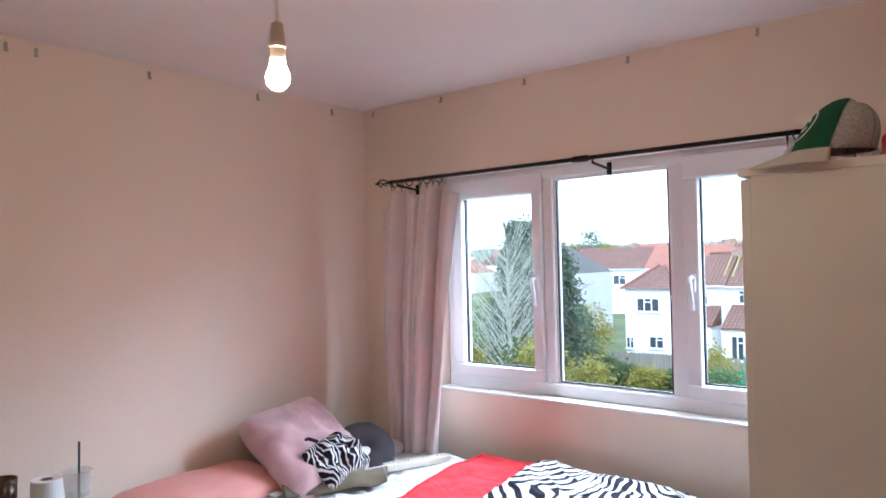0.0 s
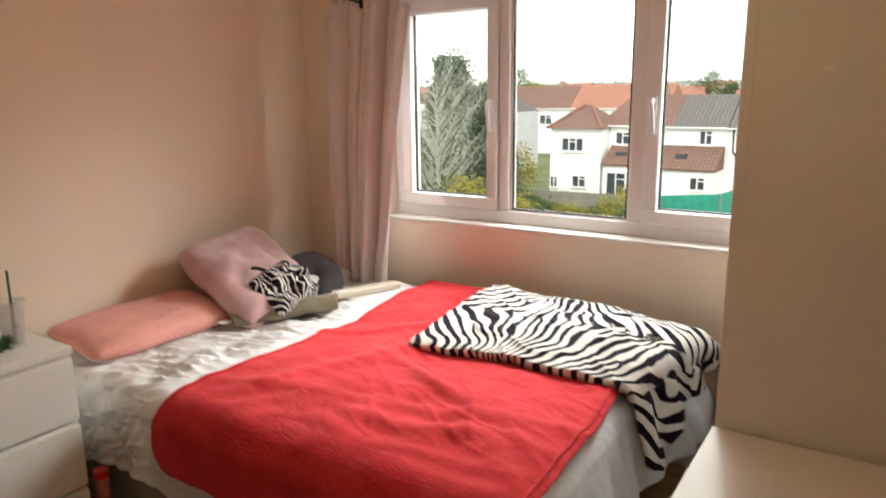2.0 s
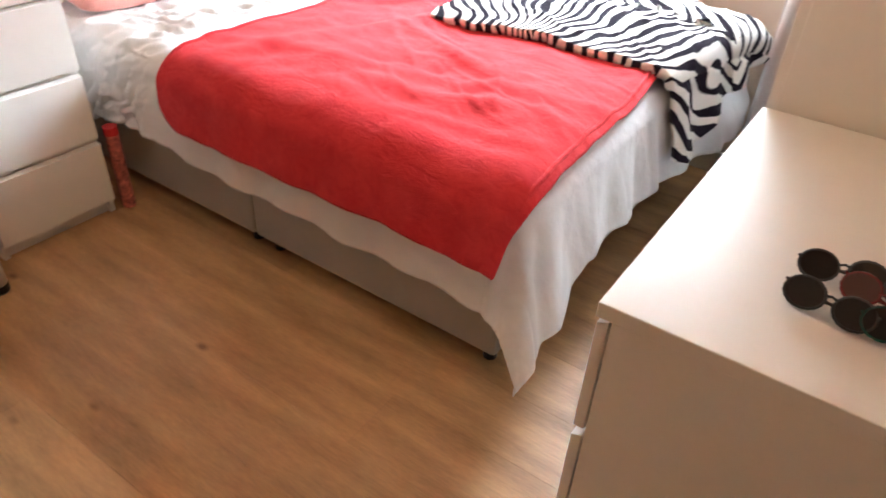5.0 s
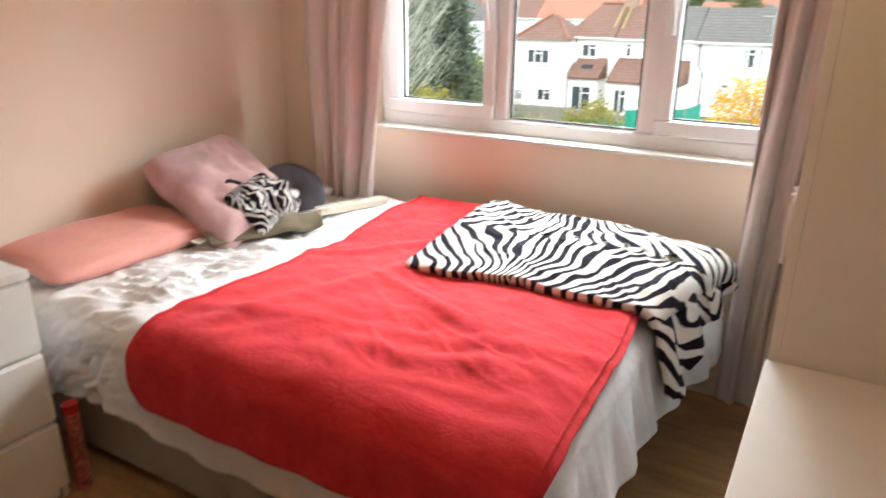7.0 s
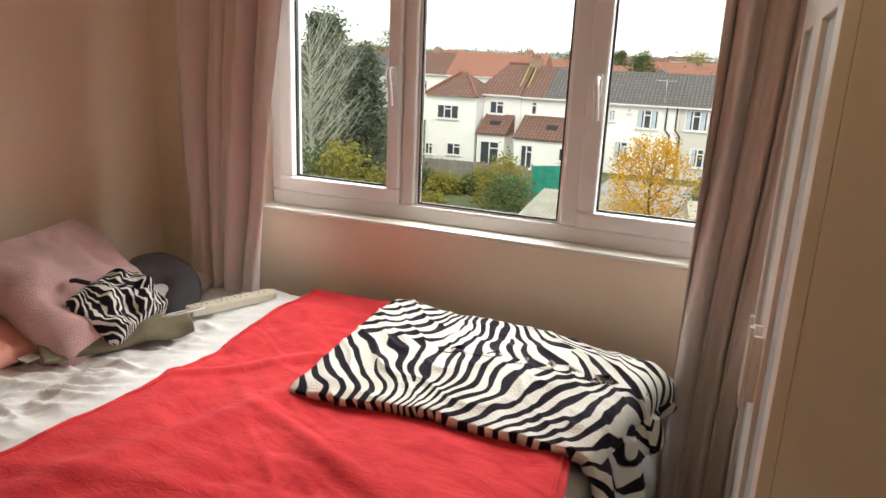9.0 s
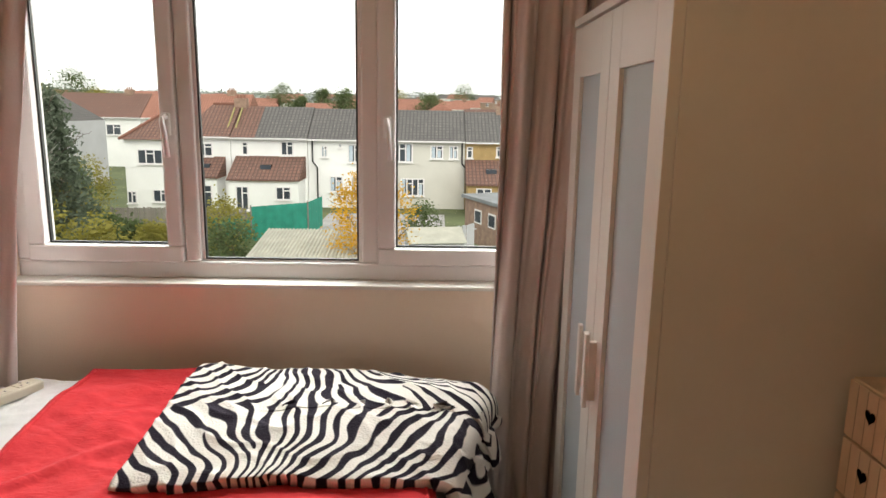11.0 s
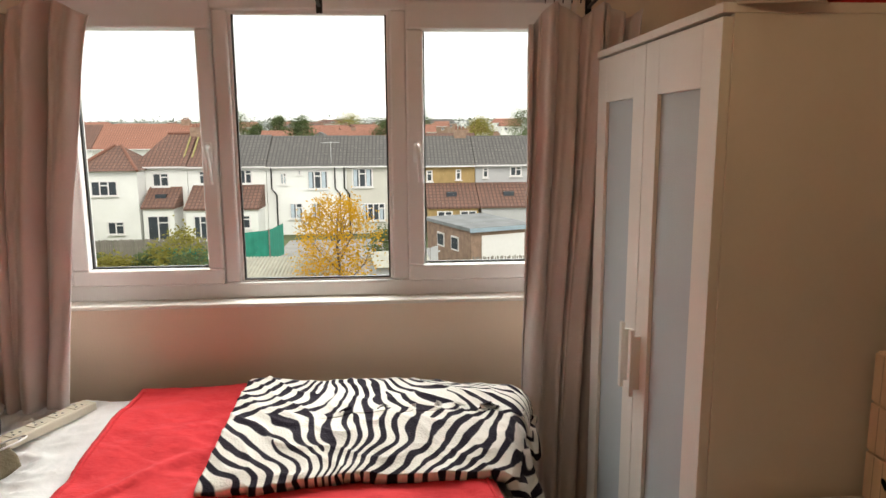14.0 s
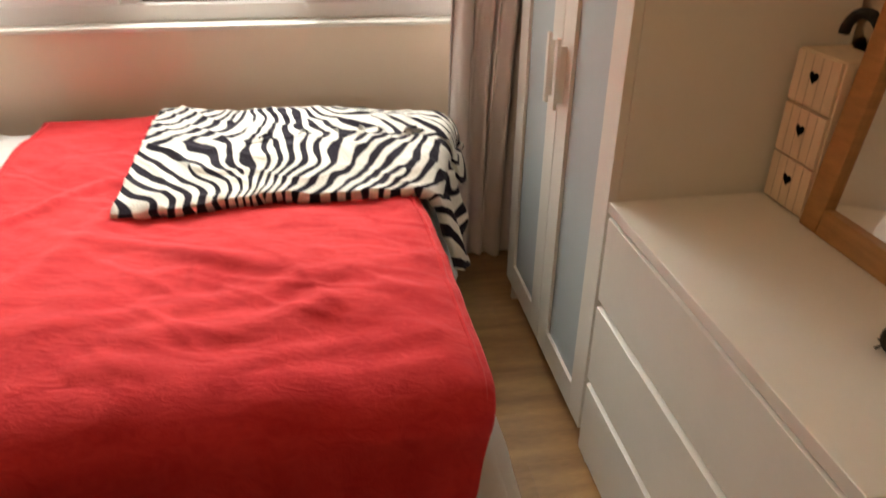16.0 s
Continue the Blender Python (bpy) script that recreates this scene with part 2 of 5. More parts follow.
M_ZEBRA = stripe_mat("zebra_fleece", 1.0, 0.34, 0.38, 90, 1.15, ((0.16, 0.2, 1), (0.30, 0.12, -1), (0.38, 0.3, 1), (0.62, 0.25, -1), (0.72, 0.1, 1), (0.82, 0.3, 1), (0.9, 0.18, -1), (0.25, 0.48, -1), (0.48, 0.5, 1), (0.68, 0.46, 1), (0.86, 0.52, -1)))
M_ZEBRA2 = stripe_mat("zebra_plush", 0.36, 0.12, 0.06, 84, 0.7, ((0.3, 0.2, 1), (0.5, 0.4, -1), (0.7, 0.25, 1)), 0.5)


# ---- mesh helpers ----
def thing(name, label, category, m=None, group="", kind=""):
    ob = new(name)
    ob.empty_display_size = 0.1
    if m is not None:
        ob.matrix_world = m
    return tagged(ob, label, category, group, kind)


def mesh_of(bm, name, material, smooth=False):
    me = bpy.data.meshes.new(name)
    bmesh.ops.recalc_face_normals(bm, faces=bm.faces)
    bm.to_mesh(me)
    bm.free()
    for k in (material if isinstance(material, (list, tuple)) else (material,)):
        me.materials.append(k)
    if smooth:
        me.polygons.foreach_set("use_smooth", [True] * len(me.polygons))
    return me


def part(name, bm, material, parent=None, label="", smooth=False, kind="", category=""):
    ob = new(name, mesh_of(bm, name, material, smooth))
    if parent is not None:
        ob.parent = parent
    return tagged(ob, label, category, "", kind)


def block(x0, y0, z0, x1, y1, z1, bev=0.0, seg=2, bm=None):
    bm = bm or bmesh.new()
    m = Matrix.LocRotScale(((x0 + x1) / 2, (y0 + y1) / 2, (z0 + z1) / 2), None, (abs(x1 - x0), abs(y1 - y0), abs(z1 - z0)))
    r = bmesh.ops.create_cube(bm, size=1, matrix=m)
    if bev:
        es = list({e for v in r["verts"] for e in v.link_edges})
        bmesh.ops.bevel(bm, geom=es, offset=bev, segments=seg, affect="EDGES", profile=0.5)
    return bm


def lathe(profile, seg=24, at=(0, 0, 0), bm=None):
    """A turned shape: radius and height down the profile."""
    bm = bm or bmesh.new()
    rings = []
    for r, z in profile:
        rings.append([bm.verts.new((at[0] + r * math.cos(2 * math.pi * i / seg), at[1] + r * math.sin(2 * math.pi * i / seg), at[2] + z)) for i in range(seg)])
    for a, b in zip(rings, rings[1:]):
        for i in range(seg):
            bm.faces.new((a[i], a[(i + 1) % seg], b[(i + 1) % seg], b[i]))
    for ring in (rings[0], rings[-1]):
        if len(set((round(v.co.x, 5), round(v.co.y, 5)) for v in ring)) > 2:
            bm.faces.new(ring)
    return bm


def tube(points, r, seg=8, bm=None, taper=1.0, closed=False):
    bm = bm or bmesh.new()
    pts = [Vector(p) for p in points]
    rings = []
    n = len(pts)
    side = None
    for i, p in enumerate(pts):
        d = (pts[(i + 1) % n] - pts[i - 1]) if closed else (pts[min(i + 1, n - 1)] - pts[max(i - 1, 0)])
        d.normalize()
        if side is None:
            side = d.orthogonal().normalized()
        side = (side - d * side.dot(d)).normalized()
        up = d.cross(side)
        k = r * (1 + (taper - 1) * i / max(1, n - 1))
        rings.append([bm.verts.new(p + side * (k * math.cos(2 * math.pi * j / seg)) + up * (k * math.sin(2 * math.pi * j / seg))) for j in range(seg)])
    for a, b in zip(rings, rings[1:] + (rings[:1] if closed else [])):
        for j in range(seg):
            bm.faces.new((a[j], a[(j + 1) % seg], b[(j + 1) % seg], b[j]))
    if not closed:
        bm.faces.new(rings[0])
        bm.faces.new(rings[-1])
    return bm


def sheet(f, nu, nv, u0=0.0, u1=1.0, v0=0.0, v1=1.0):
    """A surface f(u, v) as a grid; the uv map holds u and v."""
    bm = bmesh.new()
    uv = bm.loops.layers.uv.new("UVMap")
    us = [u0 + (u1 - u0) * i / nu for i in range(nu + 1)]
    vs = [v0 + (v1 - v0) * j / nv for j in range(nv + 1)]
    grid = [[bm.verts.new(f(u, v)) for v in vs] for u in us]
    for i in range(nu):
        for j in range(nv):
            fc = bm.faces.new((grid[i][j], grid[i + 1][j], grid[i + 1][j + 1], grid[i][j + 1]))
            for lp, (a, b) in zip(fc.loops, ((i, j), (i + 1, j), (i + 1, j + 1), (i, j + 1))):
                lp[uv].uv = (us[a], vs[b])
    return bm


def solid(ob, t, offset=1.0):
    k = ob.modifiers.new("thickness", "SOLIDIFY")
    k.thickness, k.offset = t, offset
    return ob


def nz(x, y, z=0.0, s=1.0):
    return noise.noise((x * s, y * s, z * s))


# ---- the room ----
XL, YW, XR, ZC = -4.74, 4.25, -1.78, 2.50
YB, XH = -0.40, -0.90
WX0, WX1, WZ0, WZ1 = -4.19, -2.29, 0.952, 2.06
TH = 0.21

part("ceiling", block(XL, YB, ZC, XH, YW, ZC + 0.1), M_CEIL, None, "plain white painted ceiling", kind="structure")
part("wall_west", block(XL - 0.12, YB - 0.12, -0.05, XL, YW + TH, ZC + 0.1), M_WALL, None, "cream painted bedroom wall", kind="structure")
wn_ob = thing("wall_north", "cream painted window wall with opening", "wall", kind="structure")
for a in ((XL, WX0, -0.05, ZC + 0.1), (WX1, XR + 0.12, -0.05, ZC + 0.1), (WX0, WX1, -0.05, WZ0), (WX0, WX1, WZ1, ZC + 0.1)):
    part("wall_section", block(a[0], YW, a[2], a[1], YW + TH, a[3]), M_WALL, wn_ob)
part("wall_east", block(XR, 2.10, -0.05, XR + 0.12, YW, ZC), M_WALL, None, "cream painted wall behind wardrobe", kind="structure")
part("wall_return", block(XR + 0.12, 2.10, -0.05, XH + 0.12, 2.22, ZC), M_WALL, None, "cream painted wall beside the entry", kind="structure")
part("wall_entry", block(XH, YB, -0.05, XH + 0.12, 2.10, ZC), M_WALL, None, "cream painted entry wall", kind="structure")
part("wall_south", block(XL, YB - 0.12, -0.05, XH + 0.12, YB, ZC), M_WALL, None, "cream painted back wall", kind="structure")


def skirting(x0, y0, x1, y1):
    bm = block(x0, y0, 0, x1, y1, 0.095, 0.006)
    part("baseboard", bm, M_TRIM, None, "white gloss painted skirting board", kind="structure")


skirting(XL, YB, XL + 0.018, YW)
skirting(XL + 0.018, YW - 0.018, XR - 0.0, YW)
skirting(XR - 0.018, 2.10, XR, YW - 0.018)

# window: outer frame, mullions, two casements and a fixed light
win = thing("window_1", "white plastic three-light window with side casements", "window", kind="structure")
FY0, FY1 = 4.320, 4.400


def bar(name, x0, z0, x1, z1, y0, y1, parent, bev=0.008, material=M_UPVC):
    return part(name, block(x0, y0, z0, x1, y1, z1, bev), material, parent)


bar("frame_rail", WX0, WZ0, WX1, WZ0 + 0.063, FY0, FY1, win)
bar("frame_rail", WX0, WZ1 - 0.055, WX1, WZ1, FY0, FY1, win)
bar("frame_post", WX0, WZ0 + 0.063, WX0 + 0.055, WZ1 - 0.055, FY0, FY1, win)
bar("frame_post", WX1 - 0.055, WZ0 + 0.063, WX1, WZ1 - 0.055, FY0, FY1, win)
bar("mullion", -3.590, WZ0 + 0.063, -3.535, WZ1 - 0.055, FY0, FY1, win)
bar("mullion", -2.960, WZ0 + 0.063, -2.900, WZ1 - 0.055, FY0, FY1, win)
for gx0, gx1, hx in ((-4.077, -3.647, -3.620), (-2.838, -2.400, -2.866)):
    gz0, gz1 = 1.075, 1.935
    sash = part("casement", block(gx0 - 0.063, FY0 - 0.018, gz0 - 0.062, gx1 + 0.055, FY1 - 0.02, gz0 - 0.002, 0.007), M_UPVC, win)
    bar("sash_rail", gx0 - 0.063, gz1 + 0.002, gx1 + 0.055, 2.038, FY0 - 0.018, FY1 - 0.02, sash)
    bar("sash_stile", gx0 - 0.063, gz0 - 0.002, gx0, gz1 + 0.002, FY0 - 0.018, FY1 - 0.02, sash)
    bar("sash_stile", gx1, gz0 - 0.002, gx1 + 0.055, gz1 + 0.002, FY0 - 0.018, FY1 - 0.02, sash)
    for x in (gx0, gx1 - 0.006):
        bar("seal", x, gz0, x + 0.006, gz1, FY0 + 0.015, FY0 + 0.03, sash, 0, M_SEAL)
    bar("seal", gx0, gz0, gx1, gz0 + 0.006, FY0 + 0.015, FY0 + 0.03, sash, 0, M_SEAL)
    pane = part("pane", block(gx0, 4.361, gz0 - 0.002, gx1, 4.365, gz1 + 0.002), M_GLASS, sash)
    pane.visible_shadow = False
    bm = block(hx - 0.014, FY0 - 0.030, 1.46, hx + 0.014, FY0 - 0.018, 1.54, 0.006)
    tube([(hx, FY0 - 0.03, 1.525), (hx, FY0 - 0.062, 1.52), (hx + 0.004, FY0 - 0.07, 1.50), (hx + 0.008, FY0 - 0.066, 1.46), (hx + 0.012, FY0 - 0.062, 1.39)], 0.009, 8, bm)
    part("handle", bm, M_UPVC, sash, "white window handle with lock", True)
for x0, z0, x1, z1 in ((-3.523, 1.022, -3.517, 1.99), (-2.977, 1.022, -2.971, 1.99), (-3.517, 1.022, -2.977, 1.028)):
    bar("seal", x0, z0, x1, z1, FY0 + 0.015, FY0 + 0.03, win, 0, M_SEAL)
for x0, z0, x1, z1 in ((-3.535, 1.016, -3.523, 1.995), (-2.971, 1.016, -2.960, 1.995), (-3.535, 1.0151, -2.960, 1.022), (-3.535, 1.99, -2.960, 2.036)):
    bar("glazing_bead", x0, z0, x1, z1, FY0 + 0.012, FY0 + 0.04, win, 0.003)
pane = part("pane", block(-3.535, 4.361, 1.014, -2.960, 4.365, 2.0), M_GLASS, win)
pane.visible_shadow = False
part("window_sill", block(WX0 - 0.012, YW - 0.016, WZ0 - 0.012, WX1 + 0.012, FY0 + 0.01, WZ0 + 0.003, 0.004), M_TRIM, win, "thin white painted sill board")
part("head_trim", block(WX0 - 0.03, YW - 0.012, WZ1 - 0.004, WX1 + 0.03, YW + 0.02, WZ1 + 0.008, 0.003), M_TRIM, win)

# ---- lamp ----
lamp = thing("pendant_lamp", "bare lit bulb on white ceiling cord", "lamp", pose(-3.0, 2.305, -0.008))
part("ceiling_rose", lathe([(0.0, 2.47), (0.03, 2.47), (0.05, 2.485), (0.052, 2.507)], 24), M_TRIM, lamp)
part("cord", tube([(0, 0, 2.475), (0.001, 0, 2.3), (0, 0, 2.12)], 0.0035, 8), M_TRIM, lamp)
part("lamp_holder", lathe([(0.004, 2.125), (0.012, 2.12), (0.0155, 2.10), (0.016, 2.085), (0.018, 2.083), (0.018, 2.07), (0.0155, 2.068), (0.0155, 2.046), (0.0, 2.046)], 20), mat("cream_plastic", (0.62, 0.5, 0.4), 0.4, 0.05), lamp, smooth=False)
M_BULB = bpy.data.materials.new("lit_bulb")
M_BULB.use_nodes = True
bp_ = M_BULB.node_tree.nodes["Principled BSDF"]
bp_.inputs["Emission Color"].default_value = (1.0, 0.68, 0.40, 1)
bp_.inputs["Emission Strength"].default_value = 320
prof = [(0.0, 0.0)] + [(0.0245 * math.sin(a), 0.026 - 0.026 * math.cos(a)) for a in [k * 0.2 for k in range(1, 12)]] + [(0.019, 0.045), (0.016, 0.055), (0.0145, 0.066)]
part("bulb", lathe(prof, 24, (0, 0, 1.982)), M_BULB, lamp, "glowing warm white bulb", True)

# picture hooks along the top of the walls
for x in (-4.66, -4.15, -3.63, -3.10, -2.57):
    bm = block(x - 0.006, YW - 0.006, 2.455, x + 0.006, YW, 2.487)
    block(x - 0.006, YW - 0.016, 2.455, x + 0.006, YW - 0.006, 2.461, bm=bm)
    tagged(part("wall_clip", bm, M_CHROME), "small grey metal clip on the wall top", "clip", "clips along the wall top")
for y in (2.385, 2.49, 2.945, 3.51, 4.0):
    bm = block(XL, y - 0.006, 2.44, XL + 0.006, y + 0.006, 2.475)
    block(XL + 0.006, y - 0.006, 2.44, XL + 0.016, y + 0.006, 2.446, bm=bm)
    tagged(part("wall_clip", bm, M_CHROME), "small grey metal clip on the wall top", "clip", "clips along the wall top")

# ---- curtain rail and curtains ----
RY, RZ = 4.085, 2.040
rail = thing("curtain_rail", "black iron curtain pole with cage finials", "curtain rail")
part("pole", tube([(-4.40, RY, RZ), (-2.2, RY, RZ)], 0.0095, 12), M_IRON, rail, smooth=True)
part("joint_collar", tube([(-3.29, RY, RZ), (-3.22, RY, RZ)], 0.014, 12), M_IRON, rail)
for x in (-4.33, -3.20, -2.25):
    bm = tube([(x, YW - 0.003, RZ - 0.035), (x, RY + 0.01, RZ - 0.022), (x, RY, RZ - 0.013)], 0.006, 8)
    block(x - 0.011, YW - 0.008, RZ - 0.06, x + 0.011, YW, RZ - 0.005, 0.002, bm=bm)
    part("bracket", bm, M_IRON, rail)
fin = bmesh.new()
for k in range(4):
    a0 = k * math.pi / 2
    pts = []
    for i in range(9):
        s = i / 8
        r = 0.004 + 0.018 * math.sin(math.pi * s)
        pts.append((-4.40 - 0.075 * s, RY + r * math.cos(a0 + 2.2 * s), RZ + r * math.sin(a0 + 2.2 * s)))
    tube(pts, 0.0028, 6, fin)
tube([(-4.472, RY, RZ), (-4.492, RY, RZ)], 0.008, 10, fin, 0.5)
part("finial", fin, M_IRON, rail, "twisted iron cage finial")


def ring(x, tilt):
    pts = [(x + 0.012 * tilt * math.sin(a), RY + 0.019 * math.sin(a), RZ - 0.010 + 0.019 * math.cos(a)) for a in [2 * math.pi * i / 18 for i in range(18)]]
    bm = tube(pts, 0.0026, 6, closed=True)
    tube([(x, RY, RZ - 0.03), (x, RY, RZ - 0.05)], 0.002, 6, bm)
    tagged(part("curtain_ring", bm, M_IRON), "black iron curtain ring on the pole", "curtain ring", "curtain rings on the pole")


for i, x in enumerate((-4.37, -4.35, -4.30, -4.245, -4.17, -4.125, -4.085, -4.045)):
    ring(x, 0.5 if i % 2 else -0.7)
for i, x in enumerate((-2.44, -2.41, -2.38, -2.35, -2.32, -2.29)):
    ring(x, 0.6 if i % 2 else -0.5)


M_CREAMPL = mat("cream_socket_plastic", (0.74, 0.68, 0.56), 0.35, 0.05)


def curtain(label, x0, x1, b0, b1, z0, seed, folds, lean=0.0, belly=0.0):
    """Pleated curtain that hangs from (x0..x1) and ends at (b0..b1) at the height z0."""
    def f(u, v):
        s = v ** 0.8
        x = (x0 + (x1 - x0) * u) * (1 - s) + (b0 + (b1 - b0) * u) * s
        x -= belly * math.sin(math.pi * v) * (1 - u)
        ph = folds * 2 * math.pi * (u + 0.05 * nz(u * 3, seed, 0.3) + 0.02 * math.sin(5 * v + seed))
        amp = 0.040 + 0.014 * s
        sn = math.sin(ph + 0.7 * math.sin(ph))
        y = 4.072 + amp * sn * (0.65 + 0.5 * nz(u * 6, seed, v * 0.7)) + 0.010 * math.sin(ph * 2.3 + 3 * v) + 0.014 * math.sin(ph * 0.53 + 2 * seed) + 0.02 * nz(u * 4, v * 3, seed)
        x += 0.010 * math.cos(ph * 1.0) * (0.5 + s) + 0.014 * nz(v * 2.5, seed + 3) * math.sin(math.pi * min(1, v * 1.5))
        top = RZ - 0.045 - 0.05 * (0.5 + 0.5 * math.sin(ph * 0.5 + 1)) * max(0, 1 - v * 6) - 0.03 * max(0, 0.12 - u) * 12 * max(0, 1 - v * 4)
        z = top + (z0 - top) * v
        return (x, min(y, YW - 0.022) + lean * s, z)
    ob = part("curtain", sheet(f, 130, 60), M_CURTAIN, None, label, True)
    solid(ob, 0.004, 0)
    ob["category"], ob["group"] = "curtain", "pair of curtains"
    return ob


curtain("blush satin curtain gathered beside the bed", -4.41, -3.91, -4.40, -4.10, 0.64, 1.7, 4.2, 0.0, 0.05)
curtain("blush satin curtain hanging beside the wardrobe", -2.50, -2.12, -2.52, -2.19, 0.10, 4.2, 4.8)


# ---- drawer units ----
def drawer_unit(name, label, m, w, h, d, rows=3):
    """Front at y = 0 towards -y, width along x."""
    ob = thing(name, label, "chest of drawers", m)
    t = 0.018
    part("side_panel", block(0, 0.004, 0, t, d, h - 0.026, 0.001), M_WHITE, ob)
    part("side_panel", block(w - t, 0.004, 0, w, d, h - 0.026, 0.001), M_WHITE, ob)
    part("back_panel", block(t, d - 0.008, 0.04, w - t, d, h - 0.026), M_WHITE, ob)
    part("top_panel", block(-0.002, -0.020, h - 0.026, w + 0.002, d, h, 0.002), M_WHITE, ob)
    part("plinth", block(t, 0.02, 0, w - t, 0.035, 0.05), M_WHITE, ob)
    part("inner_shelf", block(t, 0.03, 0.05, w - t, d - 0.01, 0.058), M_WHITE, ob)
    z0, z1 = 0.055, h - 0.016
    step = (z1 - z0) / rows
    for i in range(rows):
        a, b = z0 + i * step, z0 + (i + 1) * step - 0.016
        bm = block(0.003, -0.018, a, w - 0.003, 0.0, b, 0.0015)
        for v in bm.verts:
            if v.co.z > b - 0.004 and v.co.y < -0.01:
                v.co.z -= 0.006
        dr = part("drawer", bm, M_WHITE, ob)
        part("drawer_box", block(0.03, 0.001, a + 0.02, w - 0.03, d - 0.05, b - 0.05), M_WHITE, dr)
        part("finger_gap", block(t, 0.002, b - 0.020, w - t, 0.012, b + 0.014), M_WHITE, dr)
    return ob


drawer_unit("chest_of_drawers", "white three-drawer chest beside the wardrobe", pose(-2.297, 3.050, 0, 0, 0, -90), 0.828, 0.78, 0.462)
drawer_unit("bedside_drawers", "narrow white three-drawer chest between desk and bed", pose(-4.194, 2.160, 0, 0, 0, 90), 0.390, 0.775, 0.462)

# ---- wardrobe ----
wd = thing("wardrobe", "white two-door wardrobe with frosted glass panels", "wardrobe", pose(-2.292, 3.880, 0, 0, 0, -90))
W, D, HH = 0.818, 0.470, 1.81
part("side_panel", block(0, 0, 0, 0.018, D, HH - 0.02, 0.001), M_WHITE, wd)
part("side_panel", block(W - 0.018, 0, 0, W, D, HH - 0.02, 0.001), M_WHITE, wd)
part("back_panel", block(0.018, D - 0.008, 0.05, W - 0.018, D, HH - 0.02), M_WHITE, wd)
part("top_panel", block(-0.004, -0.026, HH - 0.02, W + 0.004, D, HH, 0.002), M_WHITE, wd)
part("bottom_panel", block(0.018, 0.01, 0.11, W - 0.018, D - 0.01, 0.128), M_WHITE, wd)
part("plinth", block(0.018, 0.02, 0.04, W - 0.018, 0.036, 0.11), M_WHITE, wd)
for i in range(2):
    x0, x1 = (0.002, W / 2 - 0.002) if i == 0 else (W / 2 + 0.002, W - 0.002)
    z0, z1, fr = 0.10, HH - 0.026, 0.085
    door = part("door", block(x0, -0.022, z0, x0 + fr, -0.0005, z1, 0.0015), M_WHITE, wd)
    part("stile", block(x1 - fr, -0.022, z0, x1, -0.0005, z1, 0.0015), M_WHITE, door)
    part("rail", block(x0 + fr, -0.022, z0, x1 - fr, -0.002, z0 + fr, 0.0015), M_WHITE, door)
    part("rail", block(x0 + fr, -0.022, z1 - 0.13, x1 - fr, -0.002, z1, 0.0015), M_WHITE, door)
    part("glass_panel", block(x0 + fr, -0.012, z0 + fr, x1 - fr, -0.006, z1 - 0.13), M_FROST, door, "ribbed frosted blue-grey glass")
    hx = x1 - 0.035 if i == 0 else x0 + 0.035
    bm = block(hx - 0.010, -0.050, 0.872, hx + 0.010, -0.040, 1.055, 0.002)
    block(hx - 0.006, -0.040, 0.89, hx + 0.006, -0.022, 1.035, bm=bm)
    part("handle", bm, M_WHITE, door, "long white bar handle")

# ---- bed ----
BX0, BX1, BY0, BY1 = -4.66, -2.712, 2.705, 4.08
bed = thing("divan_bed", "double divan bed with grey cloth base", "bed")
for x0, x1 in ((BX0, -3.645), (-3.640, BX1)):
    base = part("divan_base", block(x0, BY0, 0.05, x1, BY1, 0.34, 0.012), M_DIVAN, bed)
    for x in (x0 + 0.06, x1 - 0.04):
        for y in (BY0 + 0.05, BY1 - 0.06):
            bm = lathe([(0.012, 0.05), (0.012, 0.03), (0.02, 0.028), (0.02, 0.0)], 12, (x, y, 0))
            part("castor", bm, M_BLACK, base)
part("mattress", block(BX0, BY0 - 0.01, 0.342, BX1 + 0.01, BY1, 0.55, 0.05, 4), M_MATTRESS, bed, "", True)

EX, EY, ER = -2.730, 2.750, 0.075


def bed_top(x, y):
    """The height of the bedding before anything is laid on it."""
    z = 0.578 + 0.018 * nz(x, y, 0, 2.2) + 0.010 * nz(x, y, 4, 6)
    k = max(0.0, min(1.0, (y - EY) / 0.16)) * max(0.0, min(1.0, (EX - x) / 0.16))
    return 0.578 + (z - 0.578) * k + 0.05 * max(0, (y - 3.6) / 0.5)


def drape(x, y, off, ripple=0.0, seed=0.0, flare=0.10):
    """Lays a point of flat cloth over the bed's near side and foot."""
    dx, dy = max(0.0, x - EX), max(0.0, EY - y)
    d = math.hypot(dx, dy)
    cx, cy = min(x, EX), max(y, EY)
    z = bed_top(cx, cy) + off
    if d == 0:
        return Vector((cx, cy, z))
    ux, uy = dx / d, -dy / d
    r = ER
    if d < r * math.pi / 2:
        h, v = r * math.sin(d / r), r * (1 - math.cos(d / r))
    else:
        e = d - r * math.pi / 2
        along = cx * 9 + cy * 9 + math.atan2(dy, dx + 1e-6) * 2.6
        h, v = r + (flare + 0.16 * ux) * e + ripple * min(1, e / 0.12) * (math.sin(along * 3.3 + seed) + 0.6 * nz(along, seed, 0, 0.9)), r + e
    k = math.sin(min(d / r, math.pi / 2))
    return Vector((cx + ux * (h + off * k), cy + uy * (h + off * k), z - off * 0.5 * k - v))


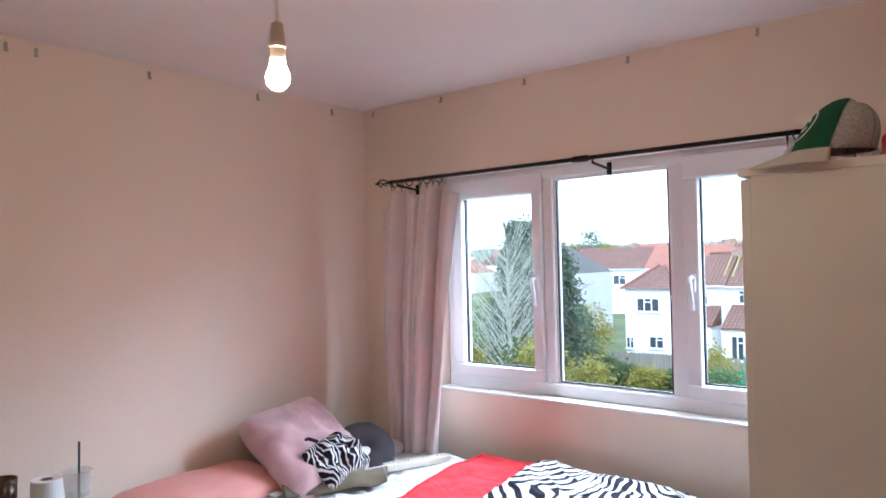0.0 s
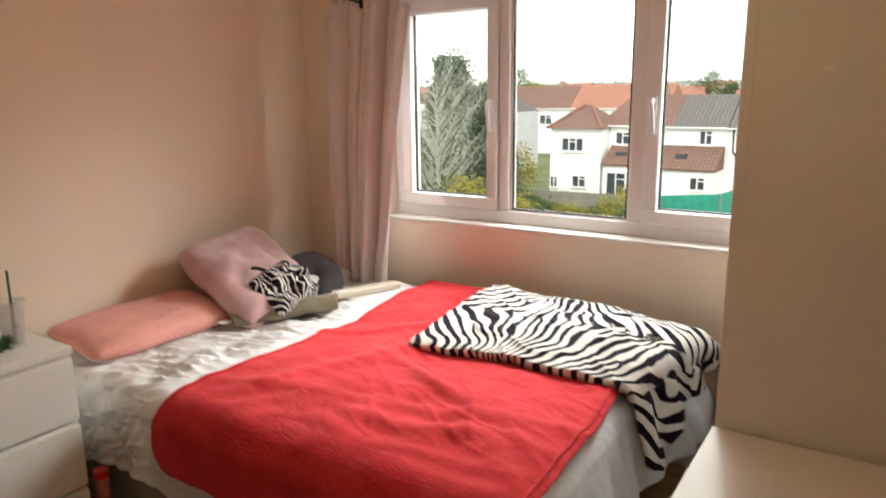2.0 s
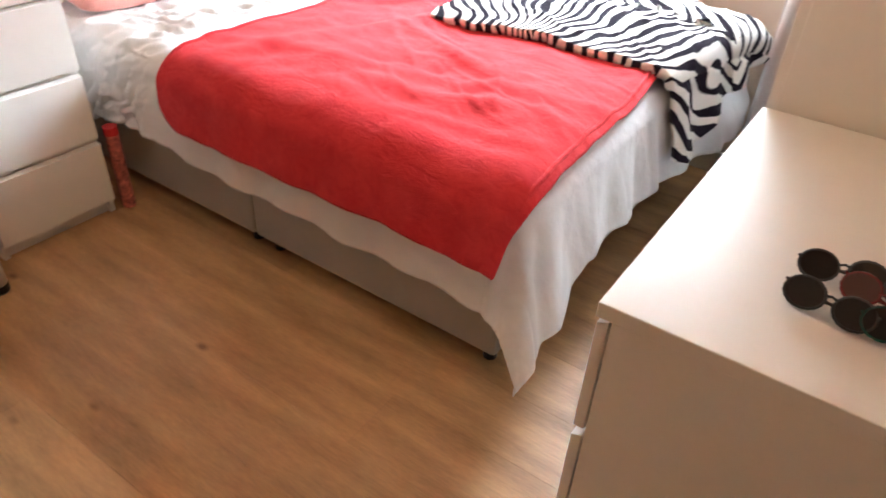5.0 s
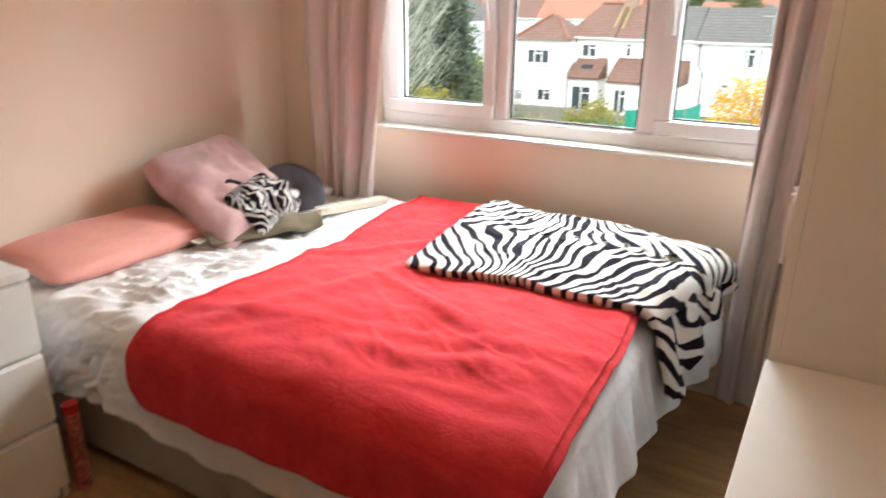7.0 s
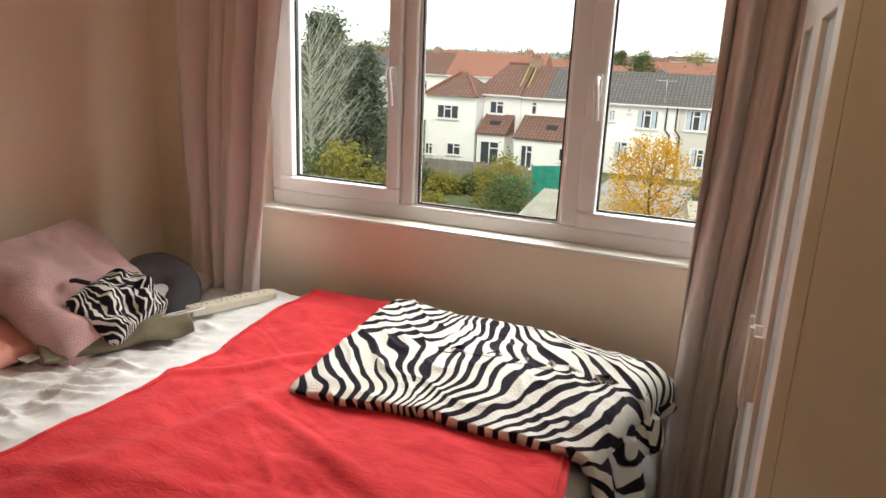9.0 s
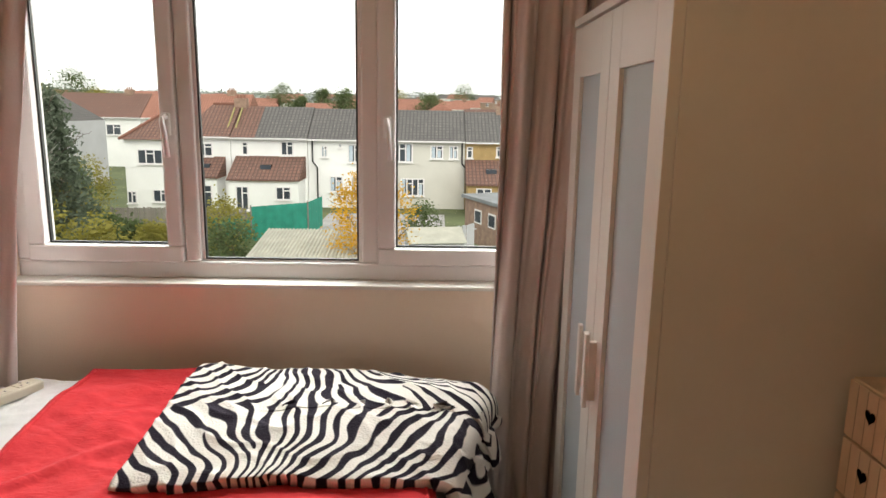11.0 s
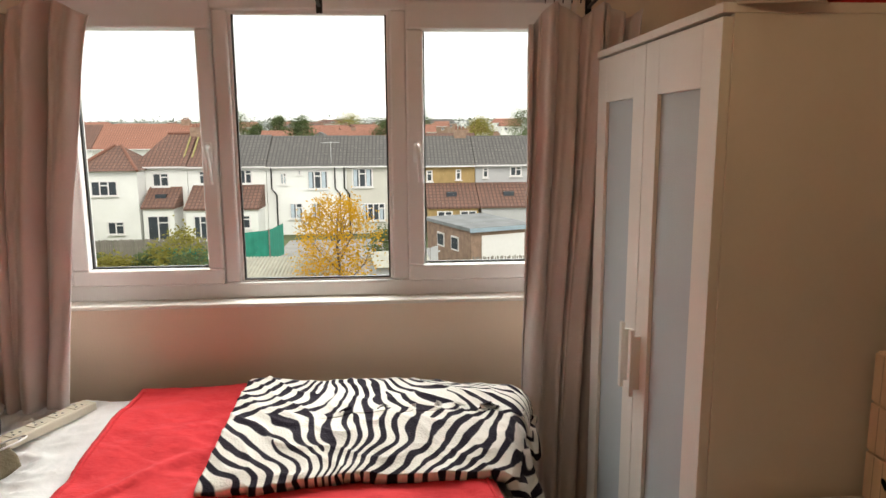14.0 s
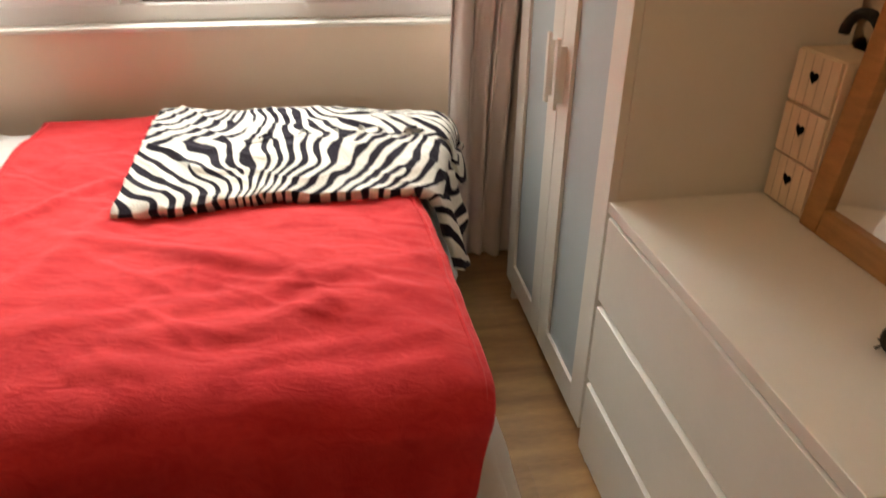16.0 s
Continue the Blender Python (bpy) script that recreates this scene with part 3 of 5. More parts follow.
def wrinkle(x, y, s=1.0):
    a = abs(nz((x + 0.5 * y) * 5.0, (y - 0.4 * x) * 17.0)) ** 0.6
    b = abs(nz((x - 0.6 * y) * 24.0, (y + 0.5 * x) * 8.0, 3)) ** 0.7
    return s * (0.016 * (0.45 - a) + 0.012 * (0.35 - b) + 0.003 * nz(x, y, 7, 22))


def duvet_f(u, v):
    near = max(0.0, min(1.0, 1 - (v - 0.22) / 0.10))
    x = -4.63 + u * (EX + 0.32 + 0.10 * near + 0.06 * max(0.0, (v - 0.7) / 0.3) + 0.02 * nz(v * 7, 3) + 4.63)
    edge = 0.325 + 0.02 * nz(u * 6, 1) + 0.06 * u
    if u < 0.12:
        edge += 0.02
    y = (EY - edge) + v * (4.12 - EY + edge)
    p = drape(x, y, 0.012, 0.008, 1.3, 0.10)
    soft = 0.22 + 1.7 * max(0.0, min(1.0, (-3.97 - x) / 0.12))
    p.z += wrinkle(x, y, soft) if y > EY - 0.05 else 0.4 * wrinkle(x, y, soft)
    p.y += 0.9 * wrinkle(p.z * 1.5, x, min(soft, 1.2)) if y < EY - 0.06 else 0
    far = max(0.0, min(1.0, (y - 3.45) / 0.35)) * max(0.0, min(1.0, (x - EX - 0.05) / 0.25))
    p.x += 0.10 * far * (0.7 + 0.5 * nz(y * 7, x * 5, 2)) + 0.02 * far * math.sin(y * 22)
    if x > EX + 0.06:
        q = min(1.0, (x - EX - 0.06) / 0.15)
        p.x += q * (0.009 * abs(nz(y * 11, x * 2.0, 5)) ** 0.7 - 0.003 + 0.010 * nz(y * 9 + x * 3, 1, 8))
    p.z = max(p.z, 0.075 + 0.02 * nz(u * 9, v * 9))
    lift = max(0, 1 - (x + 4.63) / 0.30)
    p.z -= 0.012 * lift * lift
    return p


ob = part("duvet", sheet(duvet_f, 250, 210), M_DUVET, None, "rumpled white cotton duvet spread over the bed", True)
solid(ob, 0.02, -1)
ob["category"] = "duvet"


def red_f(u, v):
    x = -3.90 + u * 1.245
    y0, y1 = EY - 0.247, 4.135
    corner = 0.09
    y1 -= 0.13 * max(0.0, min(1.0, (u - 0.40) / 0.15))
    y = y0 + v * (y1 - y0)
    # rounded near corners
    e = max(0, corner - (y - y0))
    if e > 0:
        k = corner - math.sqrt(max(0, corner ** 2 - e * e))
        x = -3.90 + k + u * (1.245 - 1.2 * k)
    x += 0.06 * (v - 0.3) * (1 - u) + 0.02 * nz(v * 3, 2) - 0.075 * v * u
    p = drape(x, y, 0.034, 0.003, 0.4, 0.09)
    fold = 0.014 * math.exp(-((x + 3.55 - 0.35 * (y - 3.3)) / 0.05) ** 2) + 0.010 * math.exp(-((y - 3.02 - 0.25 * (x + 3.2)) / 0.04) ** 2)
    for bx, by, sl, wd_, am in ((-3.3, 3.25, -0.5, 0.03, 0.012), (-3.0, 2.95, 0.15, 0.035, 0.012), (-3.75, 3.5, 0.9, 0.03, 0.012), (-3.2, 2.80, 0.08, 0.03, 0.009)):
        q = (y - by) - sl * (x - bx) + 0.05 * nz(x, y, 3, 4)
        fold += am * math.exp(-(q / wd_) ** 2) * math.exp(-((x - bx) / 0.38) ** 2)
    mask = max(0.0, min(1.0, 0.5 + 1.6 * nz(x, y, 11, 2.6)))
    ra = 1 - abs(nz((x + 0.7 * y) * 7.0, (y - 0.7 * x) * 2.2, 6)) * 2.6
    rb = 1 - abs(nz((x - 0.45 * y) * 3.0, (y + 0.45 * x) * 10.0, 9)) * 2.6
    fold += mask * (0.005 * max(0.0, ra) ** 3 + 0.005 * max(0.0, rb) ** 3)
    p.z += 0.010 * nz(x, y, 2, 5) + 0.004 * nz(x, y, 5, 16) + fold * max(0.0, min(1.0, (y - EY) / 0.08))
    return p


ob = throw = part("fleece_throw", sheet(red_f, 230, 240), M_RED, None, "bright red fleece throw across the bed", True)
solid(ob, 0.012, 1)
ob["category"] = "blanket"


for hem in ([red_f(0.015 + 0.97 * i / 80, 0.010) for i in range(81)], [red_f(0.988, 0.01 + 0.98 * i / 80) for i in range(81)], [red_f(0.012, 0.04 + 0.95 * i / 80) for i in range(81)]):
    part("hem", tube([p + Vector((0, 0, 0.012)) for p in hem], 0.007, 6), M_RED, throw, "", True)


def zebra_f(u, v):
    y0, y1 = 3.44, 4.06
    L = 1.07 + 0.05 * max(0.0, min(1.0, (0.42 - v) / 0.20)) - 0.03 * max(0.0, 1 - v / 0.06) - 0.10 * max(0.0, (v - 0.72) / 0.28) ** 2
    x = -3.475 + u * L + 0.03 * (v - 0.5) * (1 - u)
    y = y0 + v * (y1 - y0) + 0.03 * math.sin(u * 2.6) * (1 - v) - 0.02 * u * (v > 0.5)
    puff = 0.055 * math.sin(math.pi * min(1, max(0, v * 0.86 + 0.05))) ** 0.6 + 0.012 * v
    ex = EX + 0.045 + 0.11 * v
    dx = max(0, x - ex)
    cx = min(x, ex)
    r = 0.06 + 0.05 * v
    if dx < r * math.pi / 2:
        h, d = r * math.sin(dx / r), r * (1 - math.cos(dx / r))
    else:
        e = dx - r * math.pi / 2
        h, d = r + 0.30 * e + 0.016 * math.sin(v * 24) + 0.01 * nz(v * 12, e * 9), r + e
    z = bed_top(min(cx, EX), y) + 0.055 + puff - d + 0.012 * nz(x, y, 9, 6) + 0.008 * max(0.0, 1 - abs(nz((x - y) * 4, (x + y) * 9, 4)) * 3) ** 2 - 0.05 * max(0.0, (v - 0.6) / 0.4) ** 2 * max(0.0, (u - 0.6) / 0.4)
    return Vector((cx + h, y + 0.010 * nz(u * 5, v * 5, 2), z))


ob = part("zebra_blanket", sheet(zebra_f, 160, 100, 0, 1, 0, 1), M_ZEBRA, None, "folded zebra-striped fleece blanket on the red throw", True)
lay = ob.data.uv_layers[0].data
for lp in lay:
    lp.uv = (lp.uv[0] * 1.06, lp.uv[1] * 0.62)
solid(ob, 0.034, -1)
ob["category"] = "blanket"


def pillow_bm(w, h, t, n=34, seed=0.0, lump=0.012):
    """A filled pillow, w by h, centred, flat in z."""
    bm = bmesh.new()
    uv = bm.loops.layers.uv.new("UVMap")
    for sgn in (1, -1):
        g = {}
        for i in range(n + 1):
            for j in range(n + 1):
                a, b = i / n * 2 - 1, j / n * 2 - 1
                k = max(0, (1 - abs(a) ** 3.2) * (1 - abs(b) ** 3.2)) ** 0.42
                pin = 1 - 0.06 * (1 - abs(b)) ** 1.0 * abs(a) ** 3
                pin2 = 1 - 0.06 * (1 - abs(a)) * abs(b) ** 3
                z = sgn * (t / 2 * k) + lump * k * nz(a * 2 + seed, b * 2, sgn) + 0.3 * lump * k * nz(a * 6 + seed, b * 6, sgn)
                rnd = 1 - 0.09 * (abs(a) * abs(b)) ** 4
                g[i, j] = bm.verts.new((a * w / 2 * pin * rnd, b * h / 2 * pin2 * rnd, z))
        for i in range(n):
            for j in range(n):
                fc = bm.faces.new((g[i, j], g[i + 1, j], g[i + 1, j + 1], g[i, j + 1]))
                for lp, (p, q) in zip(fc.loops, ((i, j), (i + 1, j), (i + 1, j + 1), (i, j + 1))):
                    lp[uv].uv = (p / n * w, q / n * h)
    bmesh.ops.remove_doubles(bm, verts=bm.verts, dist=0.0005)
    return bm


def pillow(name, label, w, h, t, m, material, seed, lump=0.012, cat="pillow"):
    ob = part(name, pillow_bm(w, h, t, seed=seed, lump=lump), material, None, label, True)
    ob.matrix_world = m
    ob["category"] = cat
    return ob


pillow("bed_pillow", "coral pink pillow lying at the head of the bed", 0.38, 0.70, 0.105, pose(-4.525, 3.05, 0.655, 0, 7, 0), M_CORAL, 1.0)
pillow("bed_pillow", "flat white pillow lying against the wall", 0.42, 0.62, 0.13, pose(-4.47, 3.76, 0.645, 0, -6, 0), M_DUVET, 2.0)
pillow("fur_cushion", "dusty pink faux fur cushion leaning on the wall", 0.52, 0.50, 0.18, pose(-4.43, 3.52, 0.755, 0, 0, 0) @ pose(0, 0, 0, 0, 38, 0) @ pose(0, 0, 0, 0, 0, 6), M_PINKFUR, 3.0, 0.034, "cushion")

# plush zebra cushion
ob = pillow("zebra_plush_cushion", "small zebra-striped plush cushion with tuft", 0.31, 0.23, 0.10, pose(-4.26, 3.56, 0.72, 0, 40, 0) @ pose(0, 0, 0, 0, 0, 104), M_ZEBRA2, 4.0, 0.06, "cushion")
# neck pillow: a bent tube
pts = []
for i in range(19):
    a = radians(-35 + 250 * i / 18)
    pts.append((0.082 * math.cos(a), 0.088 * math.sin(a), 0.0))
bm = tube([(p[0] * 1.02, p[1] * 1.02, 0) for p in pts], 0.074, 16)
bm.verts.ensure_lookup_table()
for i, p in enumerate(pts):
    e = min(i, 18 - i) + 0.25
    k = min(1.0, (1 - max(0.0, 1 - e / 3.2) ** 2) ** 0.5)
    for v in bm.verts[i * 16:(i + 1) * 16]:
        c = Vector((p[0] * 1.02, p[1] * 1.02, 0))
        v.co = c + (v.co - c) * k
for v in bm.verts:
    v.co *= 1 + 0.05 * nz(v.co.x * 9, v.co.y * 9, v.co.z * 9)
bmesh.ops.recalc_face_normals(bm, faces=bm.faces)
caps = [f for f in bm.faces if len(f.verts) > 4]
bmesh.ops.poke(bm, faces=caps)
ob = part("neck_pillow", bm, M_GREYVELVET, None, "dark grey plush neck pillow on the bed", True)
ob.matrix_world = pose(-4.335, 3.80, 0.675, 0, 50, -25) @ pose(0, 0, 0, 0, 0, 25)
ob["category"] = "neck pillow"

# olive garment, tag and cable on the bed
def olive_f(u, v):
    a = Vector((-4.31, 3.29, 0)).lerp(Vector((-4.10, 3.70, 0)), u)
    w = Vector((0.88, -0.45, 0))
    k = 0.5 + 0.5 * math.sin(math.pi * v)
    p = a + w * (0.15 * (v - 0.55))
    p.z = 0.622 + 0.05 * math.sin(math.pi * v) ** 0.6 * (0.6 + 0.5 * u) + 0.010 * math.sin(u * 17 + v * 3) * k + 0.012 * nz(u * 5, v * 4)
    return p


ob = part("folded_garment", sheet(olive_f, 60, 20), M_OLIVE, None, "folded olive green cloth garment on the duvet", True)
solid(ob, 0.012, -1)
ob["category"] = "clothing"
part("care_label", block(-4.335, 3.235, 0.628, -4.29, 3.285, 0.632), M_PAPER, ob, "small white care label")

strip = thing("extension_lead", "white four-socket extension lead on the bed", "power strip", pose(-4.085, 3.92, 0.644, 0, 0, 66))
part("strip_body", block(-0.17, -0.031, -0.014, 0.17, 0.031, 0.018, 0.006), M_CREAMPL, strip)
for i in range(4):
    sx = -0.115 + i * 0.077
    sk = part("socket", block(sx - 0.026, -0.022, 0.018, sx + 0.026, 0.022, 0.0205, 0.001), M_CREAMPL, strip)
    for px, py in ((0.0, 0.012), (-0.011, -0.009), (0.011, -0.009)):
        part("pin_hole", block(sx + px - 0.0025, py - 0.004, 0.0205, sx + px + 0.0025, py + 0.004, 0.0212), M_BLACK, sk)
pts = [(-4.13, 3.82, 0.662), (-4.10, 3.78, 0.656)] + [(-4.105 + 0.065 * math.cos(a), 3.69 + 0.075 * math.sin(a), 0.678 + 0.022 * math.sin(a + 2)) for a in [1.2 - 0.35 * k for k in range(19)]]
tagged(part("white_cable", tube(pts, 0.003, 6), M_UPVC, None, "thin white cable looped over the bed", True), category="cable")
tagged(part("tuft_ribbon", tube([(-4.35, 3.46, 0.815), (-4.32, 3.45, 0.825), (-4.29, 3.48, 0.81)], 0.008, 6), M_BLACKCLOTH, None, "black ribbon on the plush cushion"), category="ribbon")

# ---- desk ----
desk = thing("desk", "white desk with round legs beside bedside drawers", "desk")
part("desktop", block(XL + 0.03, 0.72, 0.694, -3.955, 2.128, 0.73, 0.003), M_WHITE, desk)
for x, y in ((-4.06, 2.075), (-4.06, 0.80), (-4.64, 2.075), (-4.64, 0.80)):
    lg = part("leg", lathe([(0.025, 0.694), (0.025, 0.03)], 20, (x, y, 0)), M_WHITE, desk, "", True)
    part("foot", lathe([(0.026, 0.03), (0.026, 0.006), (0.022, 0.0)], 16, (x, y, 0)), M_BLACK, lg)


def book(w, h, d, x, y, z, lean, cover):
    m = pose(x, y, z, lean, 0, 0)
    bk = thing("book", "upright paperback book on the desk", "book", m, "books on the desk")
    part("spine", block(d / 2 - 0.002, 0.0018, 0, d / 2, w - 0.0018, h), cover, bk)
    part("cover", block(-d / 2, 0, 0, d / 2, 0.0018, h), cover, bk)
    part("cover", block(-d / 2, w - 0.0018, 0, d / 2, w, h), cover, bk)
    part("page_block", block(-d / 2 + 0.004, 0.002, 0.003, d / 2 - 0.003, w - 0.002, h - 0.004), M_PAPER, bk)
    part("title_bar", block(d / 2, 0.3 * w, 0.3 * h, d / 2 + 0.0006, 0.7 * w, 0.75 * h), M_PAPER, bk)


cols = (M_REDPL, mat("cream_cover", (0.7, 0.6, 0.42), 0.5), mat("white_cover", (0.75, 0.73, 0.7), 0.4), mat("blue_cover", (0.04, 0.2, 0.5), 0.4), M_REDPL, mat("yellow_cover", (0.6, 0.42, 0.1), 0.5))
yy = 2.05
for i, c in enumerate(cols):
    w = (0.020, 0.030, 0.026, 0.022, 0.03, 0.028)[i]
    yy -= w + 0.003
    book(w, (0.19, 0.18, 0.165, 0.155, 0.18, 0.17)[i], 0.13, -4.48, yy, 0.731, 0, c)

lp_ = thing("desk_lamp", "white desk lamp with slim stem", "lamp", pose(-4.60, 2.085, 0.73))
part("base", lathe([(0.0, 0.0), (0.055, 0.0), (0.055, 0.012), (0.01, 0.02), (0.0, 0.02)], 24), M_WHITE, lp_)
part("stem", tube([(0, 0, 0.015), (0.005, 0, 0.15), (0.0, -0.01, 0.30), (0.02, -0.02, 0.36)], 0.005, 8), M_CHROME, lp_, smooth=True)
bm = lathe([(0.012, -0.03), (0.02, -0.025), (0.047, 0.045), (0.044, 0.045), (0.018, -0.015), (0.0, -0.012)], 24)
bmesh.ops.transform(bm, matrix=pose(0.035, -0.02, 0.375, 0, 65, 15), verts=bm.verts)
part("shade", bm, M_WHITE, lp_, "small white cone shade")

cn = thing("candle_jar", "leopard-print glass candle jar on the drawers", "candle", pose(-4.56, 2.300, 0.776))
M_LEO = mat("leopard_glass", (0.10, 0.055, 0.03), 0.2, 0.9, 70, 0.0)
part("jar", lathe([(0.0, 0.0), (0.036, 0.0), (0.042, 0.01), (0.048, 0.12), (0.045, 0.12), (0.04, 0.015), (0.0, 0.012)], 28), M_LEO, cn, "", True)
part("wax", lathe([(0.0, 0.0125), (0.038, 0.0125), (0.042, 0.075), (0.0, 0.077)], 24), M_PAPER, cn)
rl = thing("paper_roll", "white toilet paper roll standing on drawers", "paper roll", pose(-4.50, 2.420, 0.776))
part("paper", lathe([(0.021, 0.002), (0.05, 0.0), (0.051, 0.004), (0.051, 0.098), (0.05, 0.102), (0.021, 0.1), (0.021, 0.002)], 28), M_PAPER, rl)
part("core", lathe([(0.019, 0.001), (0.0205, 0.001), (0.0205, 0.1), (0.019, 0.1), (0.019, 0.001)], 20), mat("brown_card", (0.3, 0.2, 0.12), 0.9), rl)
cp = thing("drinks_cup", "clear plastic cup with dark green straw", "cup", pose(-4.335, 2.455, 0.776))
part("cup_body", lathe([(0.0, 0.0), (0.030, 0.0), (0.033, 0.01), (0.046, 0.145), (0.049, 0.15), (0.0435, 0.15), (0.0305, 0.012), (0.0, 0.01)], 28), M_CLEAR, cp, "", True)
part("straw", tube([(0.02, -0.005, 0.014), (-0.03, 0.02, 0.24)], 0.0042, 8), mat("green_plastic", (0.01, 0.045, 0.03), 0.4), cp, "dark green straw")


def leaf_cloud(name, centres, size, material, parent=None, seed=0, per=20, spread=0.1, flat=0.6, label="", squash=1.0, clip=None):
    """Many small leaves round the centres, each one bent quad."""
    g = np.random.default_rng(seed)
    c = np.repeat(np.array(centres, float), per, axis=0)
    c += g.normal(0, spread, c.shape) * np.array((1, 1, squash))
    if clip is not None:
        c[:, 2] = np.maximum(c[:, 2], clip)
    n = len(c)
    a = g.normal(0, 1, (n, 3))
    a[:, 2] *= flat
    a /= np.linalg.norm(a, axis=1)[:, None]
    b = np.cross(a, g.normal(0, 1, (n, 3)))
    b /= np.linalg.norm(b, axis=1)[:, None]
    s = size * g.uniform(0.6, 1.3, (n, 1))
    v = np.stack((c - a * s, c + b * s * 0.55, c + a * s, c - b * s * 0.55), 1).reshape(-1, 3)
    f = np.arange(4 * n).reshape(-1, 4)
    me = bpy.data.meshes.new(name)
    me.from_pydata(v.tolist(), [], f.tolist())
    me.materials.append(material)
    ob = new(name, me)
    if parent:
        ob.parent = parent
    return tagged(ob, label)


gl = thing("ivy_garland", "artificial green ivy garland across desk and drawers", "garland")
gpts = []
for i in range(50):
    s = i / 49
    gpts.append((-4.43 + 0.10 * s + 0.025 * math.sin(s * 9), 1.985 + 0.44 * s, (0.745 if s < 0.38 else 0.79) + 0.012 * math.sin(s * 14)))
part("vine", tube(gpts, 0.0025, 5), M_LEAF, gl)
leaf_cloud("leaves", gpts[:22], 0.017, M_LEAF, gl, 3, 26, 0.024, 0.8, "", 0.9, 0.735)
leaf_cloud("leaves", gpts[22:], 0.015, M_LEAF, gl, 4, 13, 0.015, 0.8, "", 0.7, 0.782)
leaf_cloud("leaves", [(-4.50, 2.05, 0.82), (-4.49, 2.02, 0.85), (-4.42, 2.50, 0.80)], 0.014, M_LEAF, gl, 5, 6, 0.012)

bn = thing("laundry_bin", "black cloth bin with red bag under the desk", "bin", pose(-4.43, 1.885, 0))
part("bin_body", lathe([(0.0, 0.0), (0.12, 0.0), (0.135, 0.02), (0.15, 0.36), (0.145, 0.36), (0.13, 0.03), (0.0, 0.03)], 32), M_BLACKCLOTH, bn, "", True)
bm = bmesh.new()
bmesh.ops.create_uvsphere(bm, u_segments=28, v_segments=16, radius=0.145)
for v in bm.verts:
    k = 1 + 0.16 * nz(v.co.x * 7, v.co.y * 7, v.co.z * 7)
    v.co = Vector((v.co.x * k, v.co.y * k, 0.36 + v.co.z * 0.75 * k))
part("bag", bm, mat("red_plastic_bag", (0.62, 0.015, 0.02), 0.35, 0.2, 9, 0.6, 30), bn, "crumpled red bag", True)

# puffer jacket: quilted sleeve and body
jk = thing("puffer_jacket", "navy quilted puffer jacket hanging beside desk", "jacket")


def quilt(pts, r, n, flat=1.0):
    """A puffed tube in n baffles."""
    dense, m = [], n * 8
    P = [Vector(p) for p in pts]
    for i in range(m + 1):
        s = i / m * (len(P) - 1)
        k = min(int(s), len(P) - 2)
        dense.append((P[k].lerp(P[k + 1], s - k), r * (0.87 + 0.17 * abs(math.sin(math.pi * n * i / m)) ** 0.6)))
    bm = tube([d[0] for d in dense], 1.0, 18)
    for i, (c, rr) in enumerate(dense):
        for v in list(bm.verts)[i * 18:(i + 1) * 18]:
            v.co = c + (v.co - c) * rr * (1 + 0.10 * nz(v.co.x * 3, v.co.y * 3, i * 0.3))
    return bm


part("sleeve", quilt([(-3.90, 1.50, 0.74), (-3.86, 1.62, 0.58), (-3.79, 1.70, 0.40), (-3.74, 1.745, 0.25)], 0.085, 5), M_NAVY, jk, "", True)
part("body", quilt([(-3.95, 1.38, 0.80), (-3.92, 1.42, 0.55), (-3.88, 1.45, 0.30), (-3.86, 1.46, 0.0)], 0.17, 6), M_NAVY, jk, "", True)
part("drawcord", tube([(-3.80, 1.62, 0.30), (-3.77, 1.66, 0.16), (-3.73, 1.70, 0.10), (-3.70, 1.68, 0.05), (-3.73, 1.64, 0.04), (-3.76, 1.63, 0.14)], 0.003, 6), M_BLACK, jk)

# gift tube beside the drawers
tb = thing("wrapping_roll", "red patterned wrapping paper roll beside the bed", "wrapping paper", pose(-4.19, 2.600, 0))
part("roll", lathe([(0.0, 0.0), (0.023, 0.0), (0.023, 0.28), (0.0, 0.28)], 20), mat("patterned_red_paper", (0.24, 0.07, 0.06), 0.35, 2.6, 55), tb)
part("end_cap", lathe([(0.0, 0.281), (0.024, 0.281), (0.024, 0.31), (0.0, 0.31)], 20), M_REDPL, tb)

# ---- on the chest ----
hb = thing("heart_drawer_box", "pale wooden box with three heart-cut drawers", "drawer box", pose(-1.957, 3.042, 0.781, 0, 0, -90))
part("case", block(0, 0.008, 0, 0.142, 0.118, 0.330, 0.002), M_PINE, hb)
for i in range(3):
    fr = part("drawer_front", block(0.004, 0.0, 0.006 + i * 0.109, 0.138, 0.008, 0.109 + i * 0.109, 0.0015), M_PINE, hb)
    for gx in (0.03, 0.057, 0.085, 0.112):
        part("groove", block(gx, -0.0006, 0.008 + i * 0.109, gx + 0.0016, 0.0, 0.107 + i * 0.109), mat("groove_shade", (0.5, 0.38, 0.27), 0.8) if not bpy.data.materials.get("groove_shade") else bpy.data.materials["groove_shade"], fr)
    bm = bmesh.new()
    hv = []
    for k in range(24):
        a = 2 * math.pi * k / 24
        hx_ = 16 * math.sin(a) ** 3
        hz_ = 13 * math.cos(a) - 5 * math.cos(2 * a) - 2 * math.cos(3 * a) - math.cos(4 * a)
        hv.append(bm.verts.new((0.071 + hx_ * 0.0009, -0.0014, 0.066 + i * 0.109 + hz_ * 0.0009)))
    bm.faces.new(hv)
    bmesh.ops.solidify(bm, geom=bm.faces[:], thickness=0.0008)
    part("heart_cutout", bm, M_BLACK, fr, "dark heart-shaped finger hole")
